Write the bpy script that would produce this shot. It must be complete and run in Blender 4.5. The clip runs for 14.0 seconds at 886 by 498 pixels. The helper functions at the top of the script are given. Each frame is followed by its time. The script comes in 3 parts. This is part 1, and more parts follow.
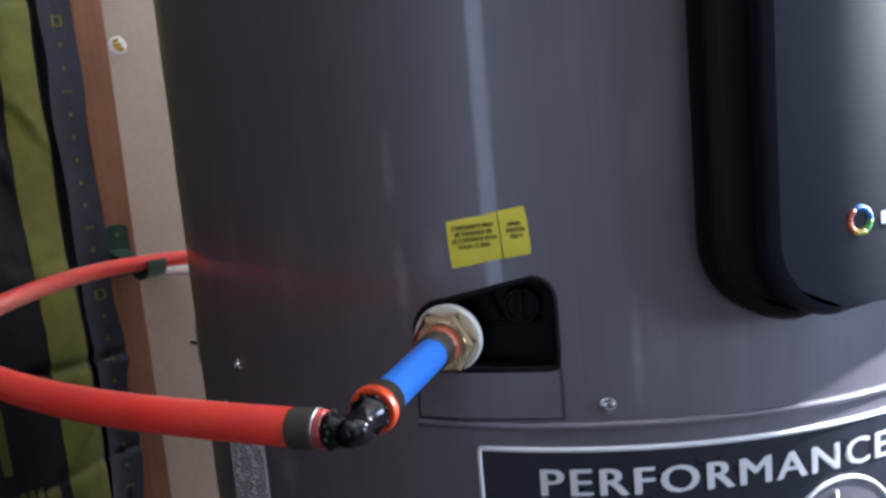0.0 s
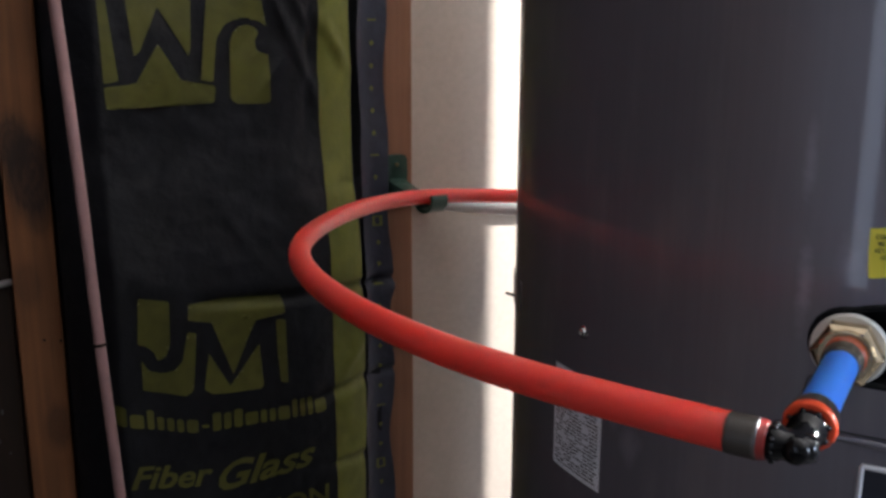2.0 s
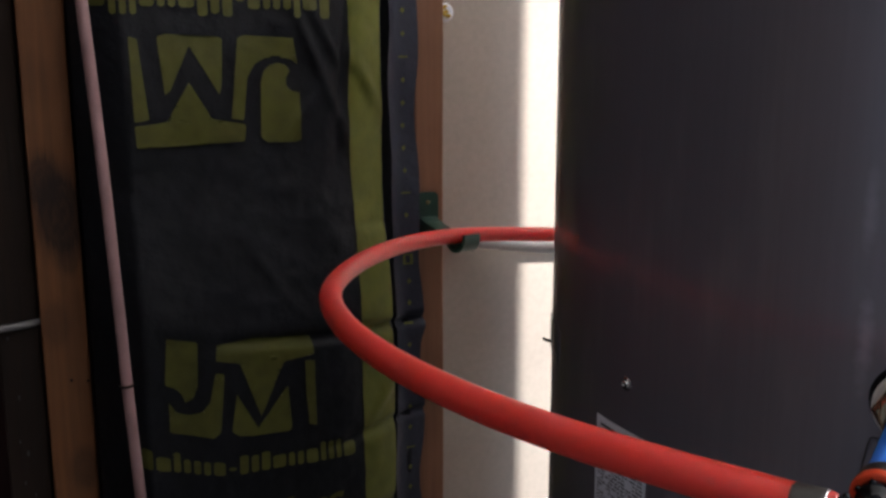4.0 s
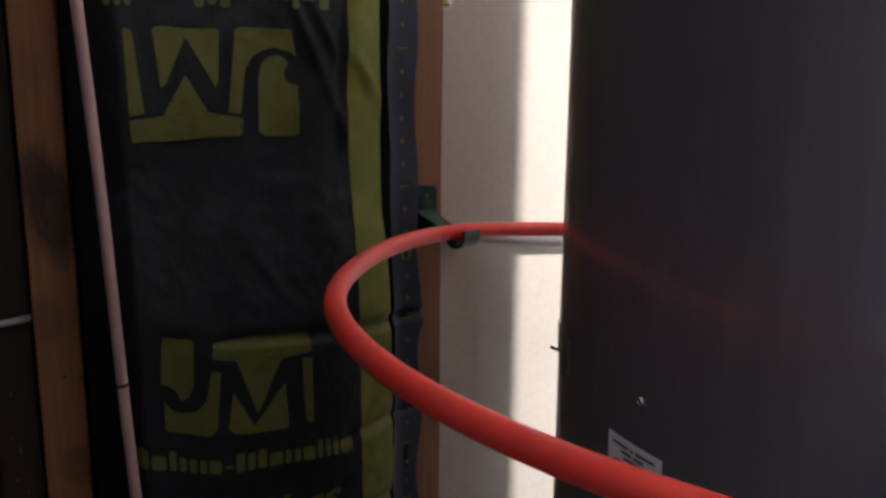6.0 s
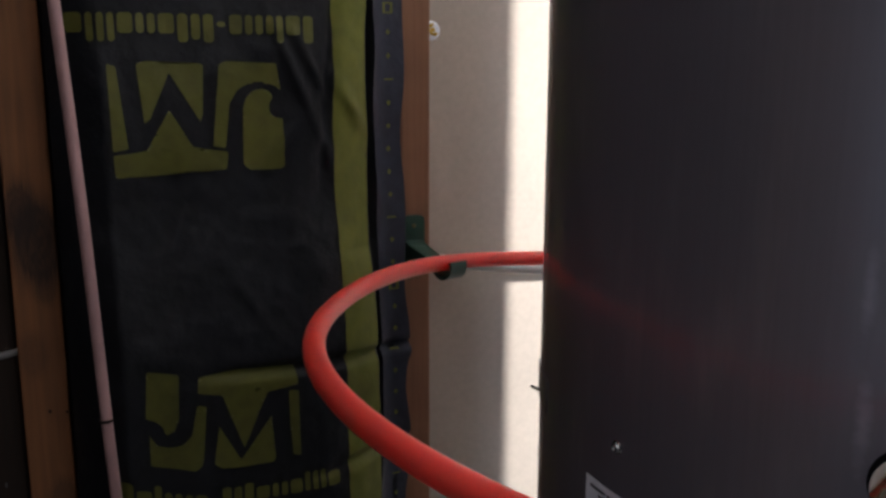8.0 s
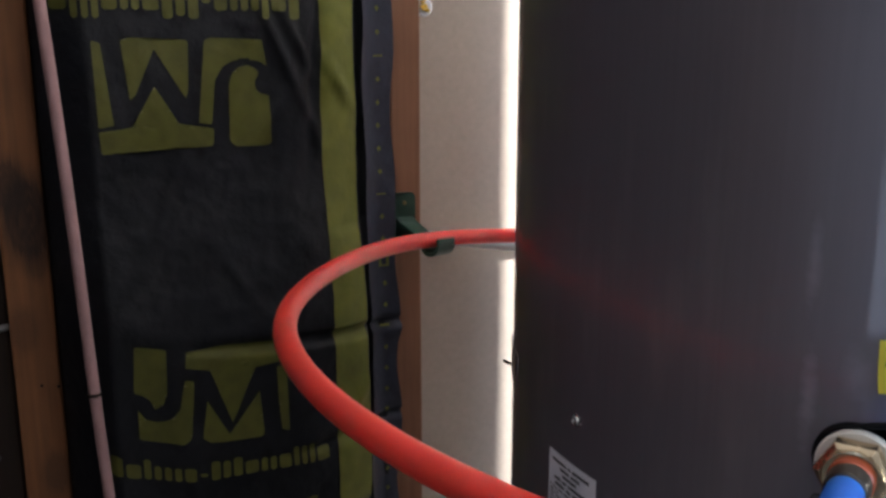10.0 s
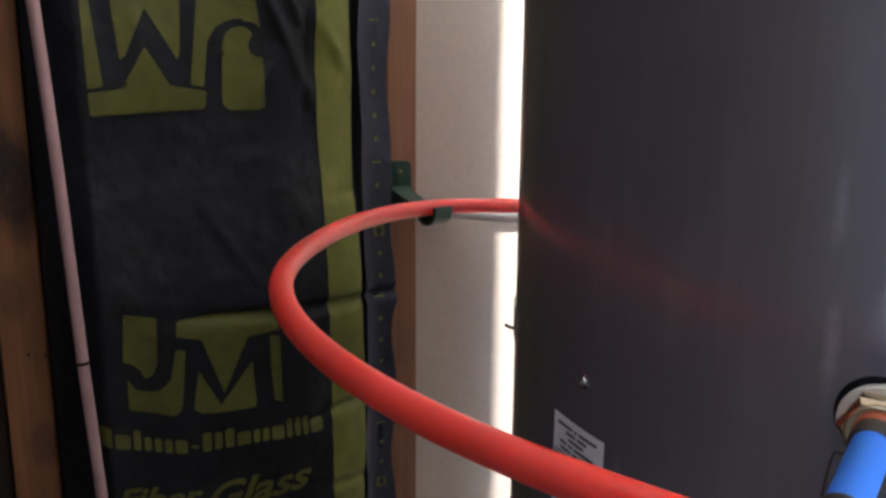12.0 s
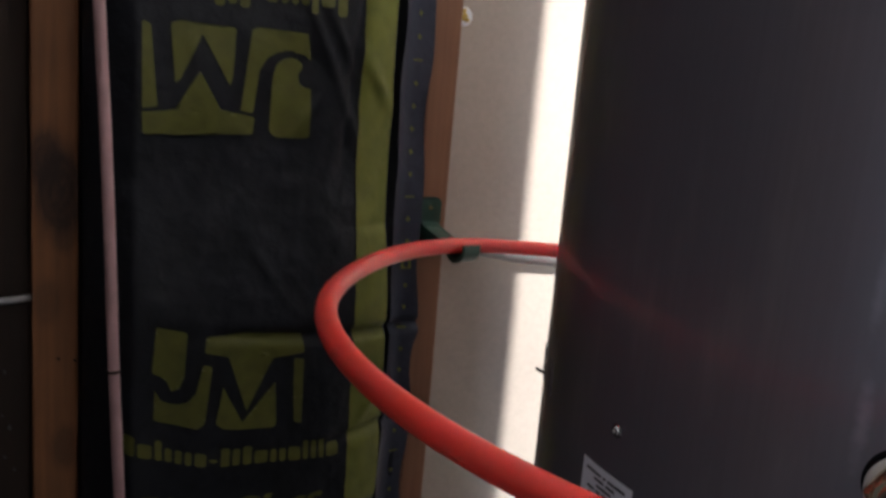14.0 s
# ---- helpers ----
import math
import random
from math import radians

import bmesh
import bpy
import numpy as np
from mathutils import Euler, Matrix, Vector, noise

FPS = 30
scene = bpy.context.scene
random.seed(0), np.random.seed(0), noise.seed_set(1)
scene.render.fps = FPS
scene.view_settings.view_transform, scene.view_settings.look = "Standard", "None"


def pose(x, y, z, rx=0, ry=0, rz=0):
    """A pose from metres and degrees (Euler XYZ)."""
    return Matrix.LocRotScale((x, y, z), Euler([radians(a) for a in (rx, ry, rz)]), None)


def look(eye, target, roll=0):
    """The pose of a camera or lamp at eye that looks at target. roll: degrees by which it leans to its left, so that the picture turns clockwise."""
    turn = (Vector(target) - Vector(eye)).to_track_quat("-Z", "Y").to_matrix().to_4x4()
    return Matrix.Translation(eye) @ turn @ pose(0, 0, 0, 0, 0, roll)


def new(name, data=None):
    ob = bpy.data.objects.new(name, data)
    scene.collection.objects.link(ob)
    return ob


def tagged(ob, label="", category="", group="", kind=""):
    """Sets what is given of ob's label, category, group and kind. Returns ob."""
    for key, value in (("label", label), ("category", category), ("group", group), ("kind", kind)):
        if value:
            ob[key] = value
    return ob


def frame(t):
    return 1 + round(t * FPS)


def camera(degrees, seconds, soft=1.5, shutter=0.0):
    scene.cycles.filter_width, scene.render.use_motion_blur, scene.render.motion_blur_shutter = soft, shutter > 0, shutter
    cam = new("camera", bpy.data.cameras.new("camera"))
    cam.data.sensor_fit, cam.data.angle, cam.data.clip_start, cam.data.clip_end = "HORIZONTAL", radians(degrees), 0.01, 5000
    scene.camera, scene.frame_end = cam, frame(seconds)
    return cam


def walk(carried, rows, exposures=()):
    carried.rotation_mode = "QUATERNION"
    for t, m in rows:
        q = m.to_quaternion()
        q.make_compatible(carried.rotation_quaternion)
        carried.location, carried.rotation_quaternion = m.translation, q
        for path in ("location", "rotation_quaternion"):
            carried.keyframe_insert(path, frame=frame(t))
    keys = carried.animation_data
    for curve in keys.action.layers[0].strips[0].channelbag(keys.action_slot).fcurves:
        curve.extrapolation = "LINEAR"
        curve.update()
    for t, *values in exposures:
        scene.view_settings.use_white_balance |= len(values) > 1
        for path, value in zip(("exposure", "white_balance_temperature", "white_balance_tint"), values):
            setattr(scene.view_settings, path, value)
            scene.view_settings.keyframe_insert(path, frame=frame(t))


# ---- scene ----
cam = camera(50.6, 14.0, soft=2.9, shutter=0.5)
PATH = [
    (0, (0.032, -1.101, 1.316), (1.22, 0.477, 1.001), -5.1),
    (0.5, (0.017, -1.091, 1.317), (1.191, 0.481, 0.932), -4.4),
    (1, (-0.019, -1.058, 1.326), (0.952, 0.639, 0.902), -2.8),
    (1.5, (-0.029, -1.049, 1.331), (0.85, 0.69, 0.879), -1.8),
    (2, (-0.055, -1.031, 1.342), (0.801, 0.722, 0.901), 0.2),
    (2.5, (-0.047, -1.022, 1.339), (0.731, 0.774, 0.931), 0.0),
    (3, (-0.048, -1.019, 1.346), (0.73, 0.782, 0.956), 0.3),
    (3.5, (-0.048, -1.016, 1.346), (0.738, 0.785, 0.971), 0.1),
    (4, (-0.052, -1.01, 1.348), (0.759, 0.778, 0.97), 0.0),
    (6.5, (-0.059, -0.984, 1.379), (0.777, 0.779, 0.944), 0.6),
    (7, (-0.058, -0.983, 1.389), (0.722, 0.815, 0.988), 0.0),
    (7.5, (-0.044, -0.993, 1.388), (0.728, 0.812, 1.004), -0.9),
    (8, (-0.042, -0.989, 1.385), (0.793, 0.783, 0.984), 0.2),
    (8.5, (-0.042, -0.993, 1.393), (0.78, 0.785, 0.993), 0.8),
    (9, (-0.028, -1.005, 1.393), (0.771, 0.776, 0.957), 0.4),
    (11.5, (-0.007, -0.997, 1.359), (0.79, 0.782, 0.913), -0.3),
    (12, (-0.013, -0.987, 1.36), (0.799, 0.778, 0.888), 0.5),
    (12.5, (-0.027, -0.981, 1.365), (0.772, 0.787, 0.879), 1.5),
    (13, (-0.052, -1.033, 1.397), (0.709, 0.757, 0.932), 2.7),
    (13.5, (-0.057, -1.04, 1.405), (0.673, 0.779, 1.006), 4.0),
    (14, (-0.051, -0.997, 1.373), (0.766, 0.782, 0.961), 4.9),
]
walk(cam, [(t, look(eye, target, roll)) for t, eye, target, roll in PATH], [(0.0, 0.68, 5440, 10), (0.6, 0.64, 5440, 10), (1.5, 0.52, 5800, 10), (2.5, 0.24, 5820, 10), (4.2, 0.10, 5820, 10), (6.5, -0.08, 5820, 10), (8.0, -0.03, 5820, 10), (9.0, 0.13, 5820, 10), (11.5, 0.74, 5800, 10), (12.2, 0.60, 5800, 10), (13.0, 0.20, 5820, 10), (13.5, 0.42, 5820, 10), (14.0, 0.13, 5820, 10)])

# ---- light ----
LAMP = (1.14, -1.15, 1.47)
world = bpy.data.worlds.new("world")
scene.world = world
world.use_nodes = True
wn = world.node_tree
sky = wn.nodes.new("ShaderNodeTexSky")
sky.sky_type, sky.sun_disc = "NISHITA", False
sky.sun_elevation, sky.sun_rotation = radians(35), radians(160)
wn.links.new(sky.outputs[0], wn.nodes["Background"].inputs[0])
wn.nodes["Background"].inputs[1].default_value = 0.08


def lamp(name, kind, power, m, colour, size, size_y=None):
    data = bpy.data.lights.new(name, kind)
    data.energy, data.color = power, colour
    if kind == "AREA":
        data.shape, data.size, data.size_y = "RECTANGLE", size, size_y or size
    else:
        data.shadow_soft_size = size
    ob = new(name, data)
    ob.matrix_world = m
    return ob


lamp("work_lamp", "POINT", 172, pose(*LAMP), (1.0, 0.92, 0.83), 0.013)
# unseen source, assumed from the streak in the tank; its wall gap is added
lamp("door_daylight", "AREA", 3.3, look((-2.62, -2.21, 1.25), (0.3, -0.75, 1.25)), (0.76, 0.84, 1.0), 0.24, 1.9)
# fill lamp added behind the camera to brighten the tank; no window known
lamp("window_daylight", "AREA", 64, look((2.45, -4.05, 1.75), (0.5, -0.6, 1.2)), (0.76, 0.86, 1.0), 0.8, 1.1)

# ---- tank, its centre and radius ----
CX, CY, R = 0.5525, -0.5728, 0.2898


def lean(p):
    """Drops the seam, badge and control box towards the tank's front to fit the camera's view."""
    return Vector((p.x, p.y, p.z - 0.025 * ((p.x - CX) * 0.84 - (p.y - CY) * 0.55 + 0.108)))


def polar(deg, z, r=R):
    a = radians(deg)
    return Vector((CX + r * math.cos(a), CY + r * math.sin(a), z))


# ---- materials ----
def material(name, colour, rough=0.5, metal=0.0, spread=0.25, grain=40.0, bump=0.15, stretch=(1, 1, 1), second=None, large=4.0, coat=0.0, depth=0.002, spec=0.5, translucent=0.0, dents=0.0):
    """A surface with two scales of variation in colour, roughness and relief."""
    mat = bpy.data.materials.new(name)
    mat.use_nodes = True
    t = mat.node_tree
    b = t.nodes["Principled BSDF"]
    geo = t.nodes.new("ShaderNodeNewGeometry")
    mp = t.nodes.new("ShaderNodeMapping")
    mp.inputs["Scale"].default_value = stretch
    t.links.new(geo.outputs["Position"], mp.inputs["Vector"])
    fine, broad = t.nodes.new("ShaderNodeTexNoise"), t.nodes.new("ShaderNodeTexNoise")
    fine.inputs["Scale"].default_value, fine.inputs["Detail"].default_value = grain, 6
    broad.inputs["Scale"].default_value, broad.inputs["Detail"].default_value = large, 4
    t.links.new(mp.outputs[0], fine.inputs["Vector"])
    t.links.new(geo.outputs["Position"], broad.inputs["Vector"])
    add = t.nodes.new("ShaderNodeMath")
    add.operation = "ADD"
    t.links.new(fine.outputs["Fac"], add.inputs[0])
    t.links.new(broad.outputs["Fac"], add.inputs[1])
    rng = t.nodes.new("ShaderNodeMapRange")
    rng.inputs["From Min"].default_value, rng.inputs["From Max"].default_value = 0.6, 1.4
    t.links.new(add.outputs[0], rng.inputs["Value"])
    mix = t.nodes.new("ShaderNodeMix")
    mix.data_type = "RGBA"
    low = [c * (1 - spread) for c in colour]
    high = second or [min(1, c * (1 + spread)) for c in colour]
    mix.inputs["A"].default_value, mix.inputs["B"].default_value = (*low, 1), (*high, 1)
    t.links.new(rng.outputs[0], mix.inputs["Factor"])
    t.links.new(mix.outputs["Result"], b.inputs["Base Color"])
    rr = t.nodes.new("ShaderNodeMapRange")
    rr.inputs["To Min"].default_value, rr.inputs["To Max"].default_value = max(0.02, rough - 0.08), min(1, rough + 0.08)
    t.links.new(fine.outputs["Fac"], rr.inputs["Value"])
    t.links.new(rr.outputs[0], b.inputs["Roughness"])
    bp = t.nodes.new("ShaderNodeBump")
    bp.inputs["Strength"].default_value, bp.inputs["Distance"].default_value = bump, depth
    t.links.new(fine.outputs["Fac"], bp.inputs["Height"])
    t.links.new(bp.outputs[0], b.inputs["Normal"])
    if dents:
        ripple = t.nodes.new("ShaderNodeTexNoise")
        ripple.inputs["Scale"].default_value, ripple.inputs["Detail"].default_value = 1.0, 2
        wide = t.nodes.new("ShaderNodeMapping")
        wide.inputs["Scale"].default_value = (16, 16, 3.5)
        t.links.new(geo.outputs["Position"], wide.inputs["Vector"])
        t.links.new(wide.outputs[0], ripple.inputs["Vector"])
        bd = t.nodes.new("ShaderNodeBump")
        bd.inputs["Strength"].default_value, bd.inputs["Distance"].default_value = 1.0, dents
        t.links.new(ripple.outputs["Fac"], bd.inputs["Height"])
        t.links.new(bp.outputs[0], bd.inputs["Normal"])
        t.links.new(bd.outputs[0], b.inputs["Normal"])
        smear = t.nodes.new("ShaderNodeMath")
        smear.operation, smear.inputs[1].default_value = "MULTIPLY_ADD", 0.28
        t.links.new(ripple.outputs["Fac"], smear.inputs[0])
        rr.inputs["To Min"].default_value, rr.inputs["To Max"].default_value = rough - 0.18, rough - 0.04
        t.links.new(rr.outputs[0], smear.inputs[2])
        t.links.new(smear.outputs[0], b.inputs["Roughness"])
        dust, patchy = t.nodes.new("ShaderNodeTexNoise"), t.nodes.new("ShaderNodeMapRange")
        dust.inputs["Scale"].default_value, dust.inputs["Detail"].default_value = 2.6, 7
        t.links.new(wide.outputs[0], dust.inputs["Vector"])
        patchy.inputs["From Min"].default_value, patchy.inputs["From Max"].default_value = 0.56, 0.78
        patchy.inputs["To Max"].default_value = 0.30
        t.links.new(dust.outputs["Fac"], patchy.inputs["Value"])
        scuff = t.nodes.new("ShaderNodeMix")
        scuff.data_type = "RGBA"
        scuff.inputs["B"].default_value = (0.30, 0.29, 0.29, 1)
        t.links.new(patchy.outputs[0], scuff.inputs["Factor"])
        t.links.new(mix.outputs["Result"], scuff.inputs["A"])
        t.links.new(scuff.outputs["Result"], b.inputs["Base Color"])
    b.inputs["Metallic"].default_value = metal
    b.inputs["Subsurface Weight"].default_value, b.inputs["Subsurface Scale"].default_value = translucent, 0.010
    b.inputs["Specular IOR Level"].default_value = spec
    b.inputs["Coat Weight"].default_value, b.inputs["Coat Roughness"].default_value = coat, 0.06
    return mat


M = {
    "concrete": material("concrete", (0.055, 0.054, 0.052), 0.8, grain=30),
    "ceiling": material("ceiling_board", (0.62, 0.61, 0.60), 0.9, grain=60, spread=0.08),
    "plaster": material("plaster_wall", (0.24, 0.235, 0.235), 0.85, grain=50, spread=0.15),
    "drywall": material("drywall", (0.46, 0.395, 0.33), 0.9, grain=130, spread=0.09, bump=0.15, large=7),
    "stud": material("pine_stud", (0.235, 0.108, 0.056), 0.7, grain=42, spread=0.3, stretch=(3, 3, 0.12), bump=0.3, large=7),
    # brown lumber taken almost to black: the left bay's shade is in its colour
    "lumber_dark": material("dark_lumber", (0.021, 0.0105, 0.006), 0.85, grain=42, spread=0.6, stretch=(3, 3, 0.12), bump=0.3),
    "redboard": material("dark_red_board", (0.036, 0.010, 0.010), 0.85, grain=40, spread=0.4, stretch=(3, 3, 0.2)),
    "paper": material("black_kraft_paper", (0.0074, 0.0080, 0.0115), 0.62, grain=30, spread=0.5, bump=0.8, large=9, depth=0.006, spec=0.33),
    # one yellow print in two tones; light falling off leftwards is in the colours
    "stripe": material("lit_yellow_ink", (0.142, 0.150, 0.019), 0.62, grain=45, spread=0.3, bump=0.5, large=14, depth=0.003),
    "ink": material("shaded_yellow_ink", (0.092, 0.092, 0.011), 0.65, grain=70, spread=0.28, bump=0.35, large=14, depth=0.002),
    "flange": material("grey_paper_flange", (0.026, 0.028, 0.045), 0.6, grain=60, spread=0.4, bump=0.6, depth=0.004),
    "jacket": material("brushed_dark_steel", (0.170, 0.160, 0.186), 0.37, metal=0.4, grain=60, spread=0.08, stretch=(6, 6, 0.05), coat=0.55, bump=0.004, large=3, depth=0.0005, dents=0.0011),
    "plastic": material("black_plastic", (0.005, 0.005, 0.006), 0.5, grain=200, spread=0.2, bump=0.05, spec=0.15),
    "panel": material("dark_grey_panel", (0.010, 0.012, 0.020), 0.5, grain=400, spread=0.12, bump=0.004, spec=0.17),
    "navy": material("navy_sticker", (0.022, 0.024, 0.035), 0.3, grain=90, spread=0.15, bump=0.02),
    "silver": material("silver_print", (0.82, 0.82, 0.86), 0.35, metal=0.2, grain=90, spread=0.1, bump=0.03),
    "redprint": material("red_print", (0.30, 0.02, 0.03), 0.35, grain=90, spread=0.1, bump=0.02),
    "yellow": material("yellow_label", (0.84, 0.75, 0.06), 0.45, grain=60, spread=0.06, bump=0.03),
    "black_ink": material("black_ink", (0.03, 0.028, 0.02), 0.6, grain=80, spread=0.1),
    "grey_ink": material("grey_ink", (0.10, 0.10, 0.11), 0.6, grain=80, spread=0.1),
    "white_label": material("white_label", (0.82, 0.83, 0.88), 0.45, grain=80, spread=0.05, bump=0.03),
    "pex_red": material("red_pex", (0.80, 0.068, 0.050), 0.42, grain=24, spread=0.10, bump=0.05, large=10, spec=0.45, translucent=0.9),
    "pex_blue": material("blue_pex", (0.055, 0.215, 0.80), 0.62, grain=60, spread=0.08, bump=0.03, translucent=0.4),
    "pex_white": material("white_pex", (0.84, 0.83, 0.82), 0.4, grain=60, spread=0.06, bump=0.03),
    "copper": material("dull_copper_tube", (0.44, 0.27, 0.27), 0.5, metal=0.0, grain=55, spread=0.16, bump=0.08, large=12),
    "brass": material("brass", (0.82, 0.67, 0.45), 0.25, metal=1.0, grain=150, spread=0.15, bump=0.05),
    "dull_brass": material("dull_brass", (0.20, 0.16, 0.07), 0.5, metal=0.6, grain=150, spread=0.2, bump=0.05),
    "orange": material("orange_plastic", (0.72, 0.075, 0.02), 0.38, grain=120, spread=0.08, bump=0.03),
    "burnt_orange": material("burnt_orange_plastic", (0.42, 0.085, 0.035), 0.4, grain=120, spread=0.1, bump=0.03),
    "dark_red": material("dark_red_plastic", (0.28, 0.03, 0.025), 0.35, grain=120, spread=0.1, bump=0.03),
    "collar": material("smoky_clear_collar", (0.045, 0.038, 0.032), 0.42, grain=120, spread=0.25, bump=0.05, coat=0.1),
    "fitting": material("glossy_black_fitting", (0.003, 0.003, 0.004), 0.13, grain=120, spread=0.2, bump=0.02, spec=0.32),
    "washer": material("white_nylon", (0.70, 0.68, 0.64), 0.45, grain=120, spread=0.05),
    "green": material("green_plastic", (0.022, 0.062, 0.042), 0.45, grain=120, spread=0.2, bump=0.06),
    "steel": material("zinc_steel", (0.55, 0.55, 0.56), 0.25, metal=1.0, grain=200, spread=0.12, bump=0.05),
    "dull_steel": material("dull_steel", (0.13, 0.12, 0.115), 0.4, metal=0.8, grain=200, spread=0.12, bump=0.05),
    "foam": material("yellow_foam", (0.55, 0.38, 0.06), 0.8, grain=90, spread=0.4, bump=0.5),
    "cable": material("white_cable", (0.32, 0.31, 0.31), 0.5, grain=80, spread=0.1),
    "grey_fleck": material("grey_fleck", (0.085, 0.085, 0.09), 0.7, grain=90, spread=0.2),
    "dark_gap": material("dark_sheathing", (0.05, 0.04, 0.035), 0.9, grain=40, spread=0.3),
}


def knotted(name, base, spots):
    """A copy of a wood with dark knots and patches round the given places."""
    mat = M[base].copy()
    mat.name = name
    t = mat.node_tree
    b = t.nodes["Principled BSDF"]
    src = b.inputs["Base Color"].links[0].from_socket
    geo = t.nodes.new("ShaderNodeNewGeometry")
    wob = t.nodes.new("ShaderNodeTexNoise")
    wob.inputs["Scale"].default_value = 55
    for place, size, depth in spots:
        mp = t.nodes.new("ShaderNodeMapping")
        mp.inputs["Location"].default_value = [-c * k for c, k in zip(place, (1, 0.3, 0.55))]
        mp.inputs["Scale"].default_value = (1, 0.3, 0.55)
        t.links.new(geo.outputs["Position"], mp.inputs["Vector"])
        ln = t.nodes.new("ShaderNodeVectorMath")
        ln.operation = "LENGTH"
        t.links.new(mp.outputs[0], ln.inputs[0])
        add = t.nodes.new("ShaderNodeMath")
        add.operation, add.inputs[2].default_value = "MULTIPLY_ADD", 0.0
        add.inputs[1].default_value = size * 1.3
        t.links.new(wob.outputs["Fac"], add.inputs[0])
        t.links.new(ln.outputs["Value"], add.inputs[2])
        rg = t.nodes.new("ShaderNodeMapRange")
        rg.inputs["From Min"].default_value, rg.inputs["From Max"].default_value = size * 0.5, size * 2.4
        t.links.new(add.outputs[0], rg.inputs["Value"])
        ramp = t.nodes.new("ShaderNodeValToRGB")
        ends = ramp.color_ramp.elements
        ends[0].color, ends[1].color = (0.75 * depth,) * 3 + (1,), (0, 0, 0, 1)
        for at, dark in ((0.16, 1.0), (0.24, 0.75), (0.36, 1.0), (0.46, 0.75), (0.58, 0.95), (0.76, 0.4)):
            ends.new(at).color = (dark * depth,) * 3 + (1,)
        t.links.new(rg.outputs[0], ramp.inputs["Fac"])
        mix = t.nodes.new("ShaderNodeMix")
        mix.data_type = "RGBA"
        mix.inputs["B"].default_value = (0.018, 0.009, 0.006, 1)
        t.links.new(ramp.outputs["Color"], mix.inputs["Factor"])
        t.links.new(src, mix.inputs["A"])
        src = mix.outputs["Result"]
    t.links.new(src, b.inputs["Base Color"])
    M[name] = mat


def pale_streaked(name, spots):
    """Pale streaks put into a surface's colour: each a place, its half width and half height."""
    t = M[name].node_tree
    b = t.nodes["Principled BSDF"]
    src = b.inputs["Base Color"].links[0].from_socket
    geo = t.nodes.new("ShaderNodeNewGeometry")
    wob = t.nodes.new("ShaderNodeTexNoise")
    wob.inputs["Scale"].default_value, wob.inputs["Detail"].default_value = 70, 4
    for place, wide, high, depth in spots:
        near = t.nodes.new("ShaderNodeVectorMath")
        near.operation, near.inputs[1].default_value = "SUBTRACT", place
        t.links.new(geo.outputs["Position"], near.inputs[0])
        scaled = t.nodes.new("ShaderNodeVectorMath")
        scaled.operation, scaled.inputs[1].default_value = "MULTIPLY", (1 / wide, 1 / wide, 1 / high)
        t.links.new(near.outputs[0], scaled.inputs[0])
        ln = t.nodes.new("ShaderNodeVectorMath")
        ln.operation = "LENGTH"
        t.links.new(scaled.outputs[0], ln.inputs[0])
        add = t.nodes.new("ShaderNodeMath")
        add.operation, add.inputs[1].default_value = "MULTIPLY_ADD", 1.1
        t.links.new(wob.outputs["Fac"], add.inputs[0])
        t.links.new(ln.outputs["Value"], add.inputs[2])
        rg = t.nodes.new("ShaderNodeMapRange")
        rg.inputs["From Min"].default_value, rg.inputs["From Max"].default_value = 0.7, 1.6
        rg.inputs["To Min"].default_value, rg.inputs["To Max"].default_value = depth, 0.0
        t.links.new(add.outputs[0], rg.inputs["Value"])
        mix = t.nodes.new("ShaderNodeMix")
        mix.data_type = "RGBA"
        mix.inputs["B"].default_value = (0.42, 0.42, 0.47, 1)
        t.links.new(rg.outputs[0], mix.inputs["Factor"])
        t.links.new(src, mix.inputs["A"])
        src = mix.outputs["Result"]
    t.links.new(src, b.inputs["Base Color"])


# reflections by niche and control box painted pale; two plain patches by the label
pale_streaked("jacket", [(polar(-151.6, 1.225), 0.0045, 0.024, 0.40), (polar(-152.0, 1.285), 0.004, 0.022, 0.30), (polar(-147.8, 1.238), 0.007, 0.014, 0.22), (polar(-170.5, 1.110), 0.010, 0.014, 0.35), (polar(-173.0, 1.125), 0.006, 0.012, 0.25), (polar(-128.5, 1.185), 0.0035, 0.030, 0.35)])

# pine darkened for the left stud, whose shade is partly in this colour
M["stud_dark"] = material("dark_pine_stud", (0.215, 0.088, 0.032), 0.7, grain=42, spread=0.45, stretch=(3, 3, 0.12), bump=0.3, large=7)
# spots below the main knot only darken the wood in patches
knotted("knotty_pine", "stud_dark", [((-0.017, 0.0, 1.204), 0.019, 1.0), ((-0.032, 0.0, 1.238), 0.012, 0.85), ((-0.012, 0.0, 1.160), 0.008, 0.5), ((-0.030, 0.0, 1.09), 0.010, 0.35), ((-0.012, 0.0, 0.93), 0.010, 0.5)])


# ---- mesh helpers ----
def part(name, bm, mat, parent=None, label="", smooth=False):
    me = bpy.data.meshes.new(name)
    bmesh.ops.recalc_face_normals(bm, faces=bm.faces)
    for f in bm.faces:
        f.smooth = smooth
    bm.to_mesh(me)
    bm.free()
    me.materials.append(M[mat])
    ob = new(name, me)
    if parent:
        ob.parent = parent
    if label:
        ob["label"] = label
    return ob


def thing(name, label, category, group="", kind="", at=(0, 0, 0)):
    ob = new(name)
    ob.location = at
    return tagged(ob, label, category, group, kind)


def under(ob, parent):
    """Keeps a part, built in world places, where it is under its thing."""
    ob.parent = parent
